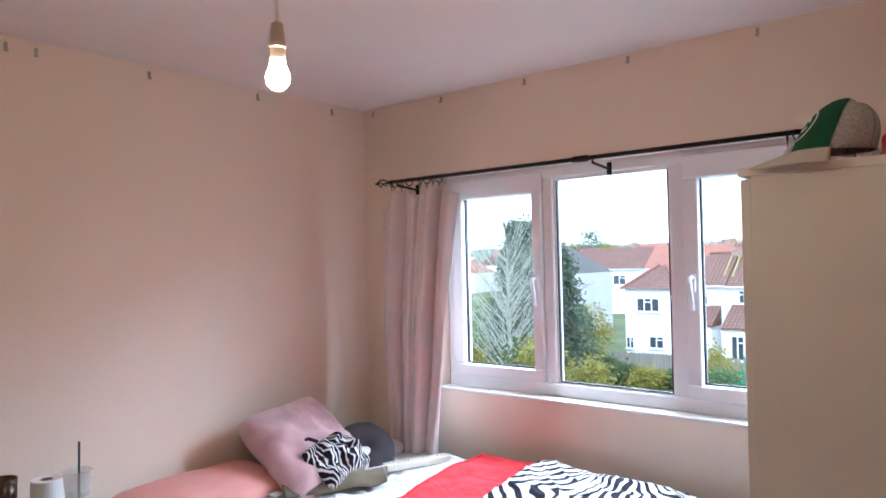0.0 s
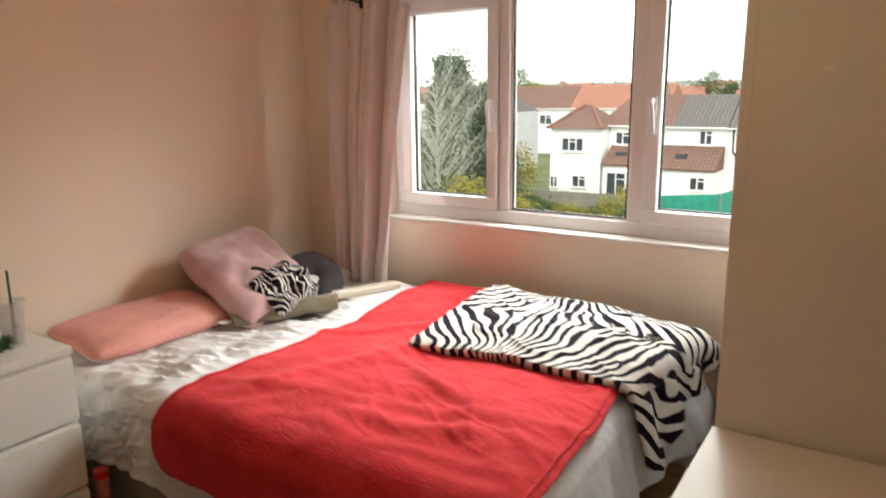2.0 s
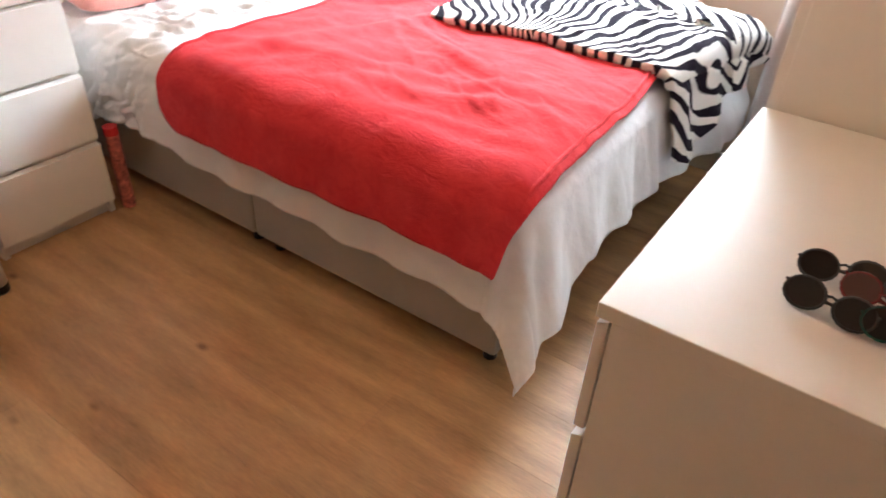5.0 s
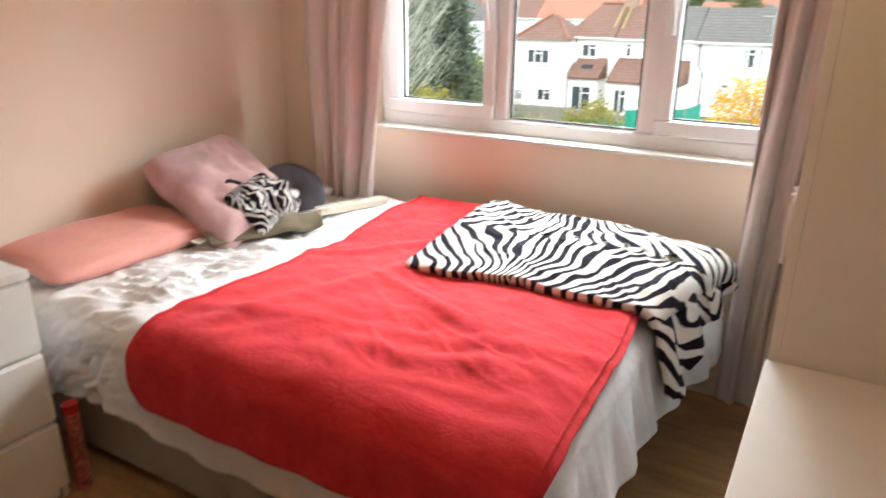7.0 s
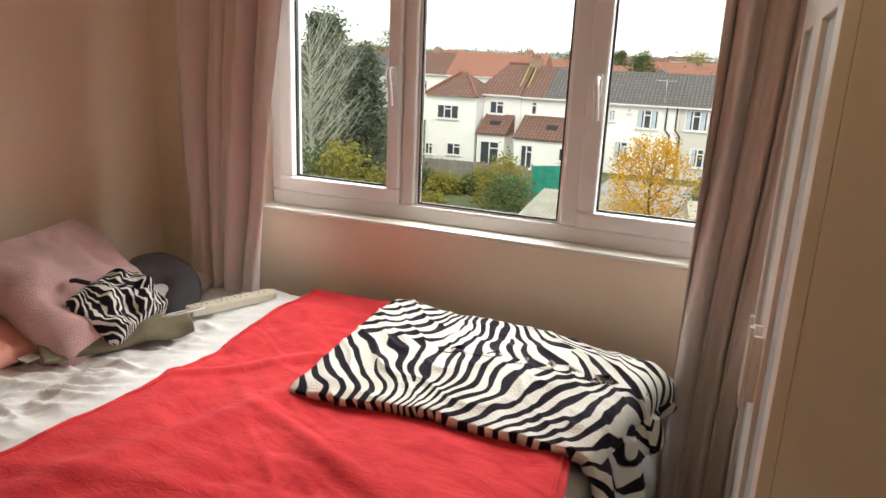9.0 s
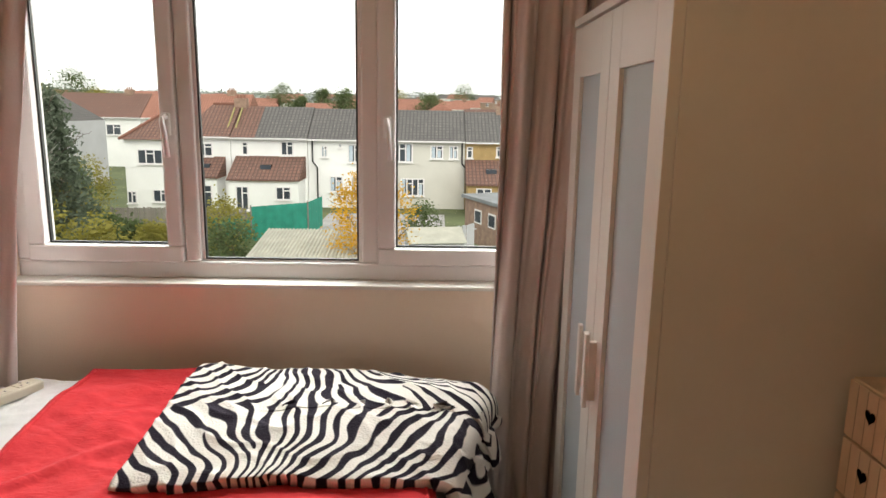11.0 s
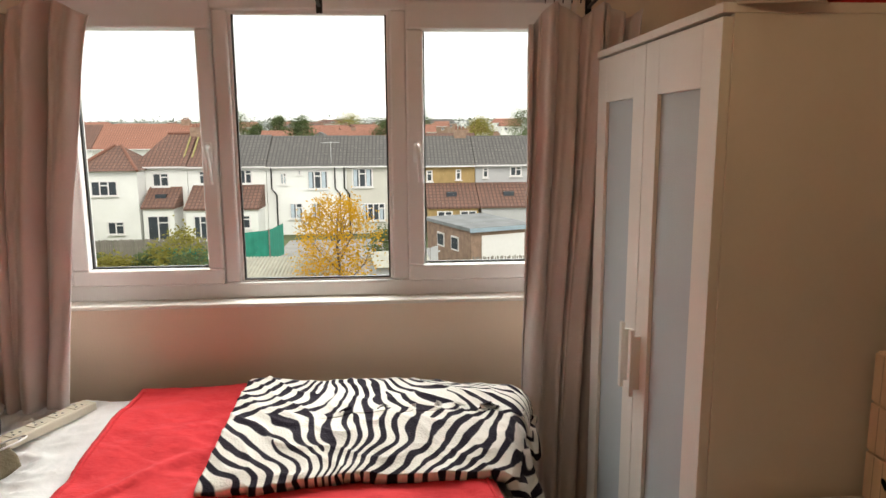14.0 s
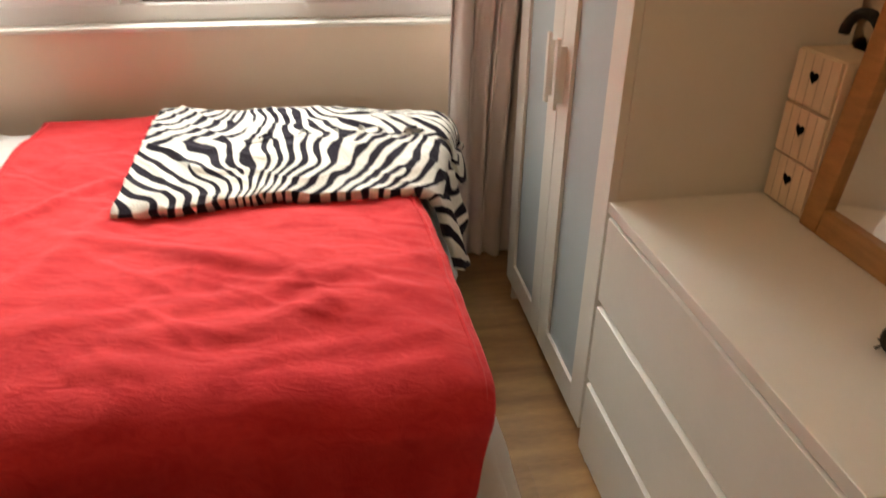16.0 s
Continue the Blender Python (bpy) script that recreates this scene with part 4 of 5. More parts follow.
bm = bmesh.new()
cv = [bm.verts.new((0.03 + 0.10 * k / 20, 0.10, 0.330 + 0.022 * abs(math.sin(k / 20 * math.pi * 3)) ** 0.5 + 0.012 * math.sin(k / 20 * math.pi))) for k in range(21)]
cv += [bm.verts.new((0.13, 0.10, 0.33)), bm.verts.new((0.03, 0.10, 0.33))]
bm.faces.new(cv)
bmesh.ops.solidify(bm, geom=bm.faces[:], thickness=0.01)
part("crest", bm, M_PINE, hb, "scalloped wooden crest")
hp = tube([(-1.90, 2.945 + 0.05 * math.cos(a), 1.145 + 0.045 * math.sin(a)) for a in [k * math.pi / 10 for k in range(11)]], 0.011, 10)
tagged(part("hair_band", hp, M_BLACKCLOTH, None, "black padded hair band on the drawer box", True), category="hair band")

mr = thing("wood_mirror", "oak-framed mirror leaning on the chest", "mirror", pose(-1.962, 2.897, 0.781, 0, 7, -90))
mr.matrix_world = pose(-1.962, 2.897, 0.781) @ pose(0, 0, 0, 0, 6, 0) @ pose(0, 0, 0, 0, 0, -90)
MW, MH, MF, MT = 0.39, 0.62, 0.055, 0.03
part("frame_side", block(0, 0, 0, MF, MT, MH, 0.003), M_OAK, mr)
part("frame_side", block(MW - MF, 0, 0, MW, MT, MH, 0.003), M_OAK, mr)
part("frame_rail", block(MF, 0, 0, MW - MF, MT, MF, 0.003), M_OAK, mr)
part("frame_rail", block(MF, 0, MH - MF, MW - MF, MT, MH, 0.003), M_OAK, mr)
part("mirror_glass", block(MF, 0.014, MF, MW - MF, 0.02, MH - MF), M_MIRROR, mr)


def sunglasses(x, y, z, rz, lens, rim, tip=0):
    sg = thing("sunglasses", "folded dark sunglasses lying on the chest", "sunglasses", pose(x, y, z + 0.004, -28, tip, rz), "sunglasses pile")
    for s in (-1, 1):
        bm = lathe([(0.0, -0.001), (0.0235, -0.001), (0.0235, 0.001), (0.0, 0.001)], 20)
        bmesh.ops.transform(bm, matrix=Matrix.Translation((s * 0.032, 0, 0.022)) @ pose(0, 0, 0, 75, 0, 0) @ Matrix.Diagonal((1.08, 0.9, 1, 1)), verts=bm.verts)
        part("lens", bm, lens, sg)
        pts = [(s * 0.032 + 0.0262 * math.cos(a), 0.006 * math.sin(a), 0.022 + 0.0210 * math.sin(a)) for a in [k * math.pi / 9 for k in range(18)]]
        part("rim", tube(pts, 0.0022, 6, closed=True), rim, sg)
        part("temple", tube([(s * 0.06, 0, 0.03), (s * 0.05, 0.012, 0.028), (-s * 0.045, 0.02 + 0.004 * s, 0.012)], 0.0022, 6), rim, sg)
    part("bridge", tube([(-0.009, 0, 0.028), (0, -0.002, 0.031), (0.009, 0, 0.028)], 0.002, 6), rim, sg)


L1, L2, L3 = mat("dark_lens", (0.012, 0.01, 0.012), 0.08), mat("brown_lens", (0.05, 0.015, 0.012), 0.08), mat("green_rim", (0.01, 0.05, 0.045), 0.2)
RR = mat("red_rim", (0.12, 0.01, 0.012), 0.2)
sunglasses(-2.06, 2.46, 0.781, 12, L1, M_BLACK)
sunglasses(-2.065, 2.37, 0.781, -8, L1, M_BLACK)
sunglasses(-2.01, 2.42, 0.781, -25, L2, RR)
sunglasses(-1.965, 2.37, 0.783, 8, L1, L3)
sunglasses(-1.965, 2.44, 0.783, -35, L2, M_BLACK)

jr = thing("lidded_candle", "white candle jar with round wooden lid", "candle", pose(-1.87, 2.40, 0.781))
part("jar", lathe([(0.0, 0.0), (0.052, 0.0), (0.056, 0.006), (0.056, 0.085), (0.0, 0.085)], 30), mat("ceramic_white", (0.7, 0.66, 0.6), 0.3), jr, "", True)
part("lid", lathe([(0.0, 0.0855), (0.058, 0.0855), (0.06, 0.09), (0.06, 0.102), (0.058, 0.105), (0.0, 0.105)], 32), mat("bamboo_lid", (0.48, 0.24, 0.09), 0.5, 0.2, 8, 0.1, 50, stretch=(1, 8, 1)), jr, "round bamboo lid")
for k, w in ((0.0, 0.030), (0.012, 0.02)):
    part("lettering", block(-0.004 + k, -w, 0.1052, 0.001 + k, w * 0.6, 0.1056), mat("brown_print", (0.16, 0.08, 0.04), 0.7), jr)
pk = thing("pink_jar", "pale pink ceramic jar with a round hole", "jar", pose(-1.875, 2.285, 0.781))
part("jar", lathe([(0.0, 0.0), (0.048, 0.0), (0.054, 0.01), (0.054, 0.085), (0.05, 0.096), (0.04, 0.101), (0.009, 0.102), (0.008, 0.095), (0.0, 0.094)], 30), mat("pink_ceramic", (0.72, 0.42, 0.34), 0.3, 0.06), pk, "", True)
part("hole", lathe([(0.0, 0.0945), (0.0078, 0.0945), (0.0078, 0.0955), (0.0, 0.0955)], 16), M_BLACK, pk)
bt = thing("clear_bottle", "clear glass bottle with yellow lid", "bottle", pose(-1.838, 2.575, 0.781))
part("bottle_glass", lathe([(0.0, 0.0), (0.04, 0.0), (0.043, 0.006), (0.043, 0.10), (0.036, 0.14), (0.02, 0.17), (0.019, 0.195), (0.016, 0.195), (0.033, 0.138), (0.040, 0.1), (0.040, 0.008), (0.0, 0.005)], 28), M_CLEAR, bt, "", True)
part("lid", lathe([(0.0, 0.196), (0.022, 0.196), (0.022, 0.212), (0.02, 0.214), (0.0, 0.214)], 24), mat("yellow_lid", (0.55, 0.42, 0.06), 0.4), bt, "yellow screw lid")
part("label_print", lathe([(0.0435, 0.03), (0.0437, 0.03), (0.0437, 0.055), (0.0435, 0.055)], 28), M_BLACK, bt)

# ---- on the wardrobe ----
cap = thing("trucker_cap", "green and white mesh trucker cap on the wardrobe", "cap", pose(-2.140, 3.150, 1.812, 0, 0, 212))


def dome(a0, a1, t0, t1, na, nt, sc=1.0):
    def f(u, v):
        a, t = a0 + (a1 - a0) * u, t0 + (t1 - t0) * v
        r = 0.093 * math.cos(t) ** 0.75 * sc
        return Vector((1.12 * r * math.cos(a), 0.92 * r * math.sin(a), 0.03 + 0.135 * math.sin(t) * (1 + 0.08 * math.cos(a))))
    return sheet(f, na, nt)


M_CAPG = mat("green_cotton", (0.008, 0.085, 0.035), 0.85, 0.15, 20, 0.3, 300)
M_CAPM = mat("white_mesh", (0.5, 0.47, 0.44), 0.8, 0.35, 160, 0.6, 260)
o = solid(part("front_panel", dome(-1.15, 1.15, 0, 1.52, 26, 14), M_CAPG, cap, "dark green cotton front", True), 0.003)
solid(part("mesh_back", dome(1.15, 2 * math.pi - 1.15, 0, 1.52, 34, 14), M_CAPM, cap, "white mesh back panels", True), 0.002)
for a in (1.15, -1.15, 2.2, -2.2):
    part("seam", tube([(1.12 * 0.0945 * math.cos(t) ** 0.75 * math.cos(a), 0.92 * 0.0945 * math.cos(t) ** 0.75 * math.sin(a), 0.03 + 0.137 * math.sin(t) * (1 + 0.08 * math.cos(a))) for t in [k * 0.15 for k in range(11)]], 0.0028, 6), mat("grey_seam", (0.3, 0.31, 0.3), 0.8) if not bpy.data.materials.get("grey_seam") else bpy.data.materials["grey_seam"], cap)
part("button", lathe([(0.0, 0.164), (0.008, 0.168), (0.007, 0.172), (0.0, 0.174)], 12), M_CAPG, cap)


def visor_f(u, v):
    a = -1.2 + 2.4 * u
    r0, r1 = 0.100, 0.205
    r = r0 + (r1 - r0) * v * (0.35 + 0.65 * math.cos(a * 0.85))
    return Vector((1.08 * r * math.cos(a), 0.86 * r * math.sin(a), 0.032 - 0.028 * v - 0.02 * v * abs(math.sin(a))))


solid(part("visor", sheet(visor_f, 30, 8), mat("cream_visor", (0.62, 0.56, 0.50), 0.8, 0.06, 20, 0.2, 200), cap, "cream visor with stitched lines", True), 0.003)
for k in range(4):
    v = 0.25 + 0.2 * k
    part("stitch", tube([visor_f(u, v) + Vector((0, 0, 0.0035)) for u in [0.12 + 0.76 * i / 16 for i in range(17)]], 0.0007, 5), bpy.data.materials["grey_seam"], cap)


def badge_f(u, v):
    a, r = 2 * math.pi * u, v
    t = 0.55 + 0.32 * r * math.sin(a)
    b = 0.42 * r * math.cos(a)
    k = 0.0975 * math.cos(t) ** 0.75
    return Vector((1.12 * k * math.cos(b), 0.92 * k * math.sin(b), 0.03 + 0.139 * math.sin(t) * (1 + 0.08 * math.cos(b))))


part("badge_ring", sheet(badge_f, 30, 2, 0, 1, 0.86, 1.0), M_PAPER, cap, "white oval badge ring")
part("badge_bar", sheet(badge_f, 8, 2, 0.05, 0.45, 0.30, 0.48), M_PAPER, cap)
part("badge_bar", sheet(badge_f, 8, 2, 0.55, 0.95, 0.30, 0.48), M_PAPER, cap)
# the crown slumps backwards
for o in cap.children:
    for v in o.data.vertices:
        rise = max(0.0, v.co.z - 0.035)
        v.co.x -= 0.38 * rise
        v.co *= 0.80
        v.co.z -= 0.12 * max(0.0, v.co.x - 0.09)
bm = bmesh.new()
bmesh.ops.create_uvsphere(bm, u_segments=24, v_segments=12, radius=0.11)
for v in bm.verts:
    v.co = Vector((v.co.x * 1.1, v.co.y * 1.5, max(0.0, v.co.z * 0.75) + 0.015 * nz(v.co.x * 12, v.co.y * 12) * (v.co.z > 0.01)))
ob = part("dark_hat", bm, M_BLACKCLOTH, None, "soft black cloth hat on the wardrobe", True)
ob.location, ob["category"] = (-1.96, 3.33, 1.812), "hat"
bm = block(-0.06, -0.05, 0.0, 0.06, 0.05, 0.05, 0.006)
ob = thing("red_box", "small red cardboard box on the wardrobe", "box", pose(-1.98, 3.13, 1.812, 0, 0, 15))
part("carton", bm, M_REDPL, ob)
part("print_bar", block(-0.03, -0.0508, 0.015, 0.05, -0.0501, 0.03), M_PAPER, ob)

# ---- outside ----
GZ = -7.0
M_GROUND = mat("garden_ground", (0.10, 0.12, 0.05), 0.95, 0.6, 0.15, 0.5, 2.0)
M_RENDER = mat("white_render", (0.86, 0.86, 0.85), 0.85, 0.06, 0.5, 0.1, 8)
M_RENDER2 = mat("cream_render", (0.62, 0.60, 0.55), 0.85, 0.08, 0.5, 0.1, 8)
M_YELLOWBRICK = mat("buff_brick", (0.42, 0.29, 0.13), 0.9, 0.25, 1.2, 0.3, 10)
M_GREYRENDER = mat("grey_render", (0.5, 0.5, 0.52), 0.9, 0.08, 0.6)
M_BRICK = mat("brown_brick", (0.30, 0.20, 0.15), 0.9, 0.35, 2.5, 0.4, 12)
M_PANEDARK = mat("dark_window_pane", (0.06, 0.07, 0.085), 0.12, 0.3, 0.8)
M_ROOFBROWN = roof_mat("brown_roof_tile", (0.17, 0.095, 0.075), (0.23, 0.115, 0.085))
M_ROOFGREY = roof_mat("grey_roof_tile", (0.12, 0.113, 0.11), (0.16, 0.147, 0.14))
M_ROOFRED = roof_mat("red_roof_tile", (0.34, 0.15, 0.105), (0.39, 0.18, 0.125))
M_LICHEN = mat("lichen", (0.33, 0.29, 0.12), 0.95, 0.4, 4)
M_FENCE = mat("weathered_fence", (0.24, 0.215, 0.19), 0.9, 0.3, 3, 0.3, 20, rand=0.3)
M_GREENMESH = mat("green_debris_net", (0.02, 0.24, 0.17), 0.8, 0.2, 2)
M_CORR = mat("corrugated_cement", (0.40, 0.39, 0.33), 0.9, 0.2, 1.5, 0.3, 15)
M_FELT = mat("roof_felt", (0.20, 0.21, 0.22), 0.7, 0.35, 0.8)
M_YLEAF = mat("yellow_autumn_leaf", (0.62, 0.36, 0.02), 0.7, 0.35, 1.5)
M_GLEAF = mat("green_leaf", (0.12, 0.16, 0.065), 0.75, 0.5, 1.2)
M_OLEAF = mat("autumn_bush_leaf", (0.30, 0.27, 0.06), 0.75, 0.45, 1.2)
M_CONIFER = mat("conifer_needle", (0.15, 0.185, 0.13), 0.8, 0.4, 1.5)
M_BARK = mat("bark", (0.14, 0.11, 0.085), 0.95, 0.3, 5, 0.5, 20)
M_PALEBARK = mat("pale_bark", (0.42, 0.42, 0.36), 0.95, 0.2, 5)
# distant woods: the haze is put into the base colour as pale grey
M_HAZEWOOD = mat("far_woodland", (0.33, 0.35, 0.34), 1.0, 0.3, 0.02)


def translucent(m, k=0.45):
    """Thin leaves let part of the light through."""
    n, l = m.node_tree.nodes, m.node_tree.links
    p, out = n["Principled BSDF"], n["Material Output"]
    tr, mx = n.new("ShaderNodeBsdfTranslucent"), n.new("ShaderNodeMixShader")
    l.new(p.inputs["Base Color"].links[0].from_socket, tr.inputs["Color"])
    mx.inputs[0].default_value = k
    l.new(p.outputs[0], mx.inputs[1])
    l.new(tr.outputs[0], mx.inputs[2])
    l.new(mx.outputs[0], out.inputs["Surface"])


for leaf in (M_YLEAF, M_GLEAF, M_OLEAF, M_CONIFER):
    translucent(leaf)


def ground_z(x, y):
    if y < 80:
        return GZ
    for (a, za), (b, zb) in (((80, GZ), (200, -3.6)), ((200, -3.6), (420, 2.5)), ((420, 2.5), (1000, 14)), ((1000, 14), (2500, 48)), ((2500, 48), (4200, 60))):
        if y <= b:
            return za + (zb - za) * (y - a) / (b - a) + (0.004 * y * nz(x / 300, y / 300) if y > 400 else 0)
    return 60


def gf(u, v):
    y = -30 + 4200 * v ** 3
    x = (u * 2 - 1) * (60 + y * 1.0 + 60)
    return Vector((x, y, ground_z(x, y)))


tagged(part("ground", sheet(gf, 60, 60), M_GROUND, None, "green gardens and distant rising land", True, "structure"))


M_NET = mat("pale_net_curtain", (0.50, 0.58, 0.66), 0.9, 0.2, 3)


def win_part(parent, x0, z0, x1, z1, y, lights=2, curtains=False):
    w = part("window", block(x0, y - 0.06, z0, x1, y + 0.02, z1), M_UPVC, parent)
    n = max(1, lights)
    step = (x1 - x0 - 0.12) / n
    zt = z1 - 0.09 if z1 - z0 < 0.8 else z1 - 0.09 - 0.26 * (z1 - z0)
    for i in range(n):
        a = x0 + 0.12 + i * step
        top = z1 - 0.09 if i % 2 == 0 and n > 1 else zt
        part("pane", block(a, y - 0.075, z0 + 0.1, a + step - 0.12, y - 0.055, top), M_PANEDARK, w)
        if top < z1 - 0.1:
            part("pane", block(a, y - 0.075, top + 0.1, a + step - 0.12, y - 0.055, z1 - 0.09), M_PANEDARK, w)
        if curtains and i in (0, n - 1):
            part("curtain", block(a + 0.02, y - 0.082, z0 + 0.11, a + (step - 0.12) * 0.75, y - 0.076, top - 0.02), M_NET, w)
    part("sill", block(x0 - 0.08, y - 0.16, z0 - 0.09, x1 + 0.08, y, z0 - 0.01), M_UPVC, w)


def roof_bm(x0, x1, y0, y1, eave, ridge, hip0=0.0, hip1=0.0, over=0.3):
    ym = (y0 + y1) / 2
    y0, y1 = y0 - over, y1 + over
    bm = bmesh.new()
    uv = bm.loops.layers.uv.new("UVMap")
    A = [bm.verts.new(p) for p in ((x0, y0, eave), (x1, y0, eave), (x1, y1, eave), (x0, y1, eave), (x0 + hip0, ym, ridge), (x1 - hip1, ym, ridge))]
    for idx in ((0, 1, 5, 4), (2, 3, 4, 5), (3, 0, 4), (1, 2, 5), (0, 3, 2, 1)):
        f = bm.faces.new([A[i] for i in idx])
        for lp in f.loops:
            lp[uv].uv = (lp.vert.co.x + 0.7 * lp.vert.co.y * (len(idx) == 3), (lp.vert.co.z - eave) * 1.9)
    return bm


def house(label, x0, x1, y0, y1, eave, ridge, wall, roof, hip0=0.0, hip1=0.0, base=GZ, wins=(), chimney=None, m=None, group="", net=False):
    h = thing("house", label, "house", m, group)
    part("wall", block(x0, y0, base - 1, x1, y1, eave + 0.05), wall, h)
    r = part("roof", roof_bm(x0, x1, y0, y1, eave, ridge, hip0, hip1), roof, h)
    part("gutter", block(x0, y0 - 0.42, eave - 0.12, x1, y0 - 0.30, eave), M_UPVC, h)
    for a in wins:
        win_part(h, *a[:4], y0, a[4] if len(a) > 4 else 2, net)
    if chimney is not None:
        ym = (y0 + y1) / 2
        bm = block(chimney - 0.55, ym - 0.4, ridge - 0.6, chimney + 0.55, ym + 0.4, ridge + 0.55)
        ch = part("chimney", bm, M_BRICK, r)
        for k in (-0.3, 0.0, 0.3):
            part("chimney_pot", lathe([(0.11, ridge + 0.55), (0.09, ridge + 0.85)], 8, (chimney + k, ym, 0)), M_ROOFRED, ch)
    return h


def lean_to(h, x0, x1, y, top, bot, out, roof, wall, base=GZ):
    bm = bmesh.new()
    uv = bm.loops.layers.uv.new("UVMap")
    vs = [bm.verts.new(p) for p in ((x0, y - out - 0.2, bot), (x1, y - out - 0.2, bot), (x1, y, top), (x0, y, top), (x0, y - out - 0.2, bot - 0.15), (x1, y - out - 0.2, bot - 0.15), (x1, y, bot - 0.15), (x0, y, bot - 0.15))]
    for idx in ((0, 1, 2, 3), (4, 7, 6, 5), (0, 4, 5, 1), (0, 3, 7, 4), (1, 5, 6, 2)):
        f = bm.faces.new([vs[i] for i in idx])
        for lp in f.loops:
            lp[uv].uv = (lp.vert.co.x, (lp.vert.co.z - bot) * 1.9)
    part("lean_to_roof", bm, roof, h)
    part("extension_wall", block(x0 + 0.1, y - out, base - 1, x1 - 0.1, y - 0.01, bot - 0.15), wall, h)
    part("rooflight", block((x0 + x1) / 2 - 0.5, y - out * 0.62, (top + bot) / 2 - 0.25, (x0 + x1) / 2 + 0.4, y - out * 0.38, (top + bot) / 2 + 0.22, 0.02), M_PANEDARK, h)


def PX(c):
    return -13.8 + (c - 655) * 0.032


def PZ(c):
    return -1.1 - (c - 218) * 0.0325


def W4(a, b, c, d, n=2):
    return (PX(a), PZ(d), PX(c), PZ(b), n)


hA = house("white rendered house with brown tiled roof", -25.0, -20.45, 62, 70, -1.0, 1.75, M_RENDER, M_ROOFBROWN, 2.0, 0, wins=(W4(357, 232, 400, 267),), chimney=-20.45)
wing = part("wing_wall", block(-28.7, 60.0, GZ - 1, -23.9, 62, -1.25), M_RENDER, hA)
part("wing_roof", roof_bm(-28.9, -23.7, 59.9, 66.5, -1.25, 0.75, 2.2, 2.4), M_ROOFBROWN, hA)
for a in ((-28.9, 59.6), (-23.7, 59.6)):
    part("hip_tiles", tube([(a[0], a[1], -1.2), (-26.7 if a[0] < -25 else -26.1, 63.2, 0.82)], 0.13, 6), M_ROOFRED, hA)
part("ridge_tiles", tube([(-23.0, 66, 1.8), (-20.5, 66, 1.8)], 0.13, 6), M_ROOFRED, hA)
for rx in (-20.9, -20.2):
    part("lichen_streak", tube([(rx, 65.3, 1.42), (rx + 0.05, 63.9, 0.50), (rx, 62.9, -0.30)], 0.075, 5), M_LICHEN, hA)
for a in (W4(223, 247, 290, 285, 3), W4(190, 355, 215, 387), W4(257, 350, 300, 383)):
    win_part(hA, *a[:4], 60.0, a[4])
lean_to(hA, -23.6, -20.9, 62, -2.7, -4.2, 2.4, M_ROOFBROWN, M_RENDER)
win_part(hA, -23.2, -7.0, -21.4, -4.9, 59.6, 2)
hB = house("white rendered terraced house with patchy red roof", -20.4, -13.85, 62, 70, -1.05, 1.6, M_RENDER, M_ROOFGREY, wins=(W4(582, 225, 617, 262), W4(478, 228, 495, 262, 1)))
part("red_roof_patch", roof_bm(-20.38, -18.3, 61.98, 70, -1.03, 1.63), M_ROOFBROWN, hB)
lean_to(hB, -20.0, -14.0, 62, -2.6, -4.3, 3.0, M_ROOFBROWN, M_RENDER)
win_part(hB, -16.0, -6.0, -14.7, -4.9, 59.0, 2)
win_part(hB, -19.3, -6.9, -18.2, -4.9, 59.0, 2)
hC = house("white terraced house with dark grey roof", -13.8, -7.0, 62, 70, -1.1, 1.5, M_RENDER, M_ROOFGREY, wins=(W4(690, 235, 708, 265), W4(762, 230, 818, 278, 3), W4(712, 315, 748, 357), W4(770, 315, 797, 360), W4(737, 228, 747, 240, 1)), net=True)
hC2 = house("cream terraced house with dark grey roof", -6.98, -0.25, 62, 70, -1.1, 1.48, M_RENDER2, M_ROOFGREY, wins=(W4(882, 225, 938, 275, 3), W4(905, 318, 970, 365, 4), W4(985, 230, 1020, 265), W4(1035, 230, 1060, 265)), net=True)
hD = house("buff brick terraced house with dark roof", -0.2, 4.15, 62, 70, -1.15, 1.4, M_YELLOWBRICK, M_ROOFGREY, wins=(W4(1083, 232, 1100, 262, 1), W4(1163, 230, 1178, 258, 1)), chimney=3.2)
lean_to(hD, -0.2, 4.15, 62, -2.65, -4.4, 3.4, M_ROOFBROWN, M_YELLOWBRICK)
win_part(hD, 0.6, -6.0, 1.9, -4.75, 58.6, 2)
win_part(hD, 2.5, -6.0, 3.9, -4.75, 58.6, 2)
hE = house("grey rendered terraced house with dark roof", 4.2, 11.5, 62, 70, -1.12, 1.38, M_GREYRENDER, M_ROOFGREY, wins=(W4(1237, 226, 1253, 253, 1), W4(1312, 224, 1345, 250)))
lean_to(hE, 4.2, 9.5, 62, -2.65, -4.4, 3.4, M_ROOFBROWN, M_GREYRENDER)
# drainpipes and aerial
for h, x in ((hC, -13.4), (hC2, -7.2), (hD, -0.5), (hC, -8.0)):
    part("drainpipe", tube([(x, 61.9, -1.2), (x, 61.9, -3.0), (x + 0.4, 61.9, -3.5), (x + 0.4, 61.9, GZ)], 0.07, 6), M_BLACK, h)
bm = tube([(-8.3, 62.1, -1.0), (-8.3, 62.1, 1.0)], 0.03, 5)
for k in range(6):
    tube([(-9.0 + 0.28 * k, 62.0, 0.9), (-9.0 + 0.28 * k, 62.5, 0.9)], 0.02, 4, bm)
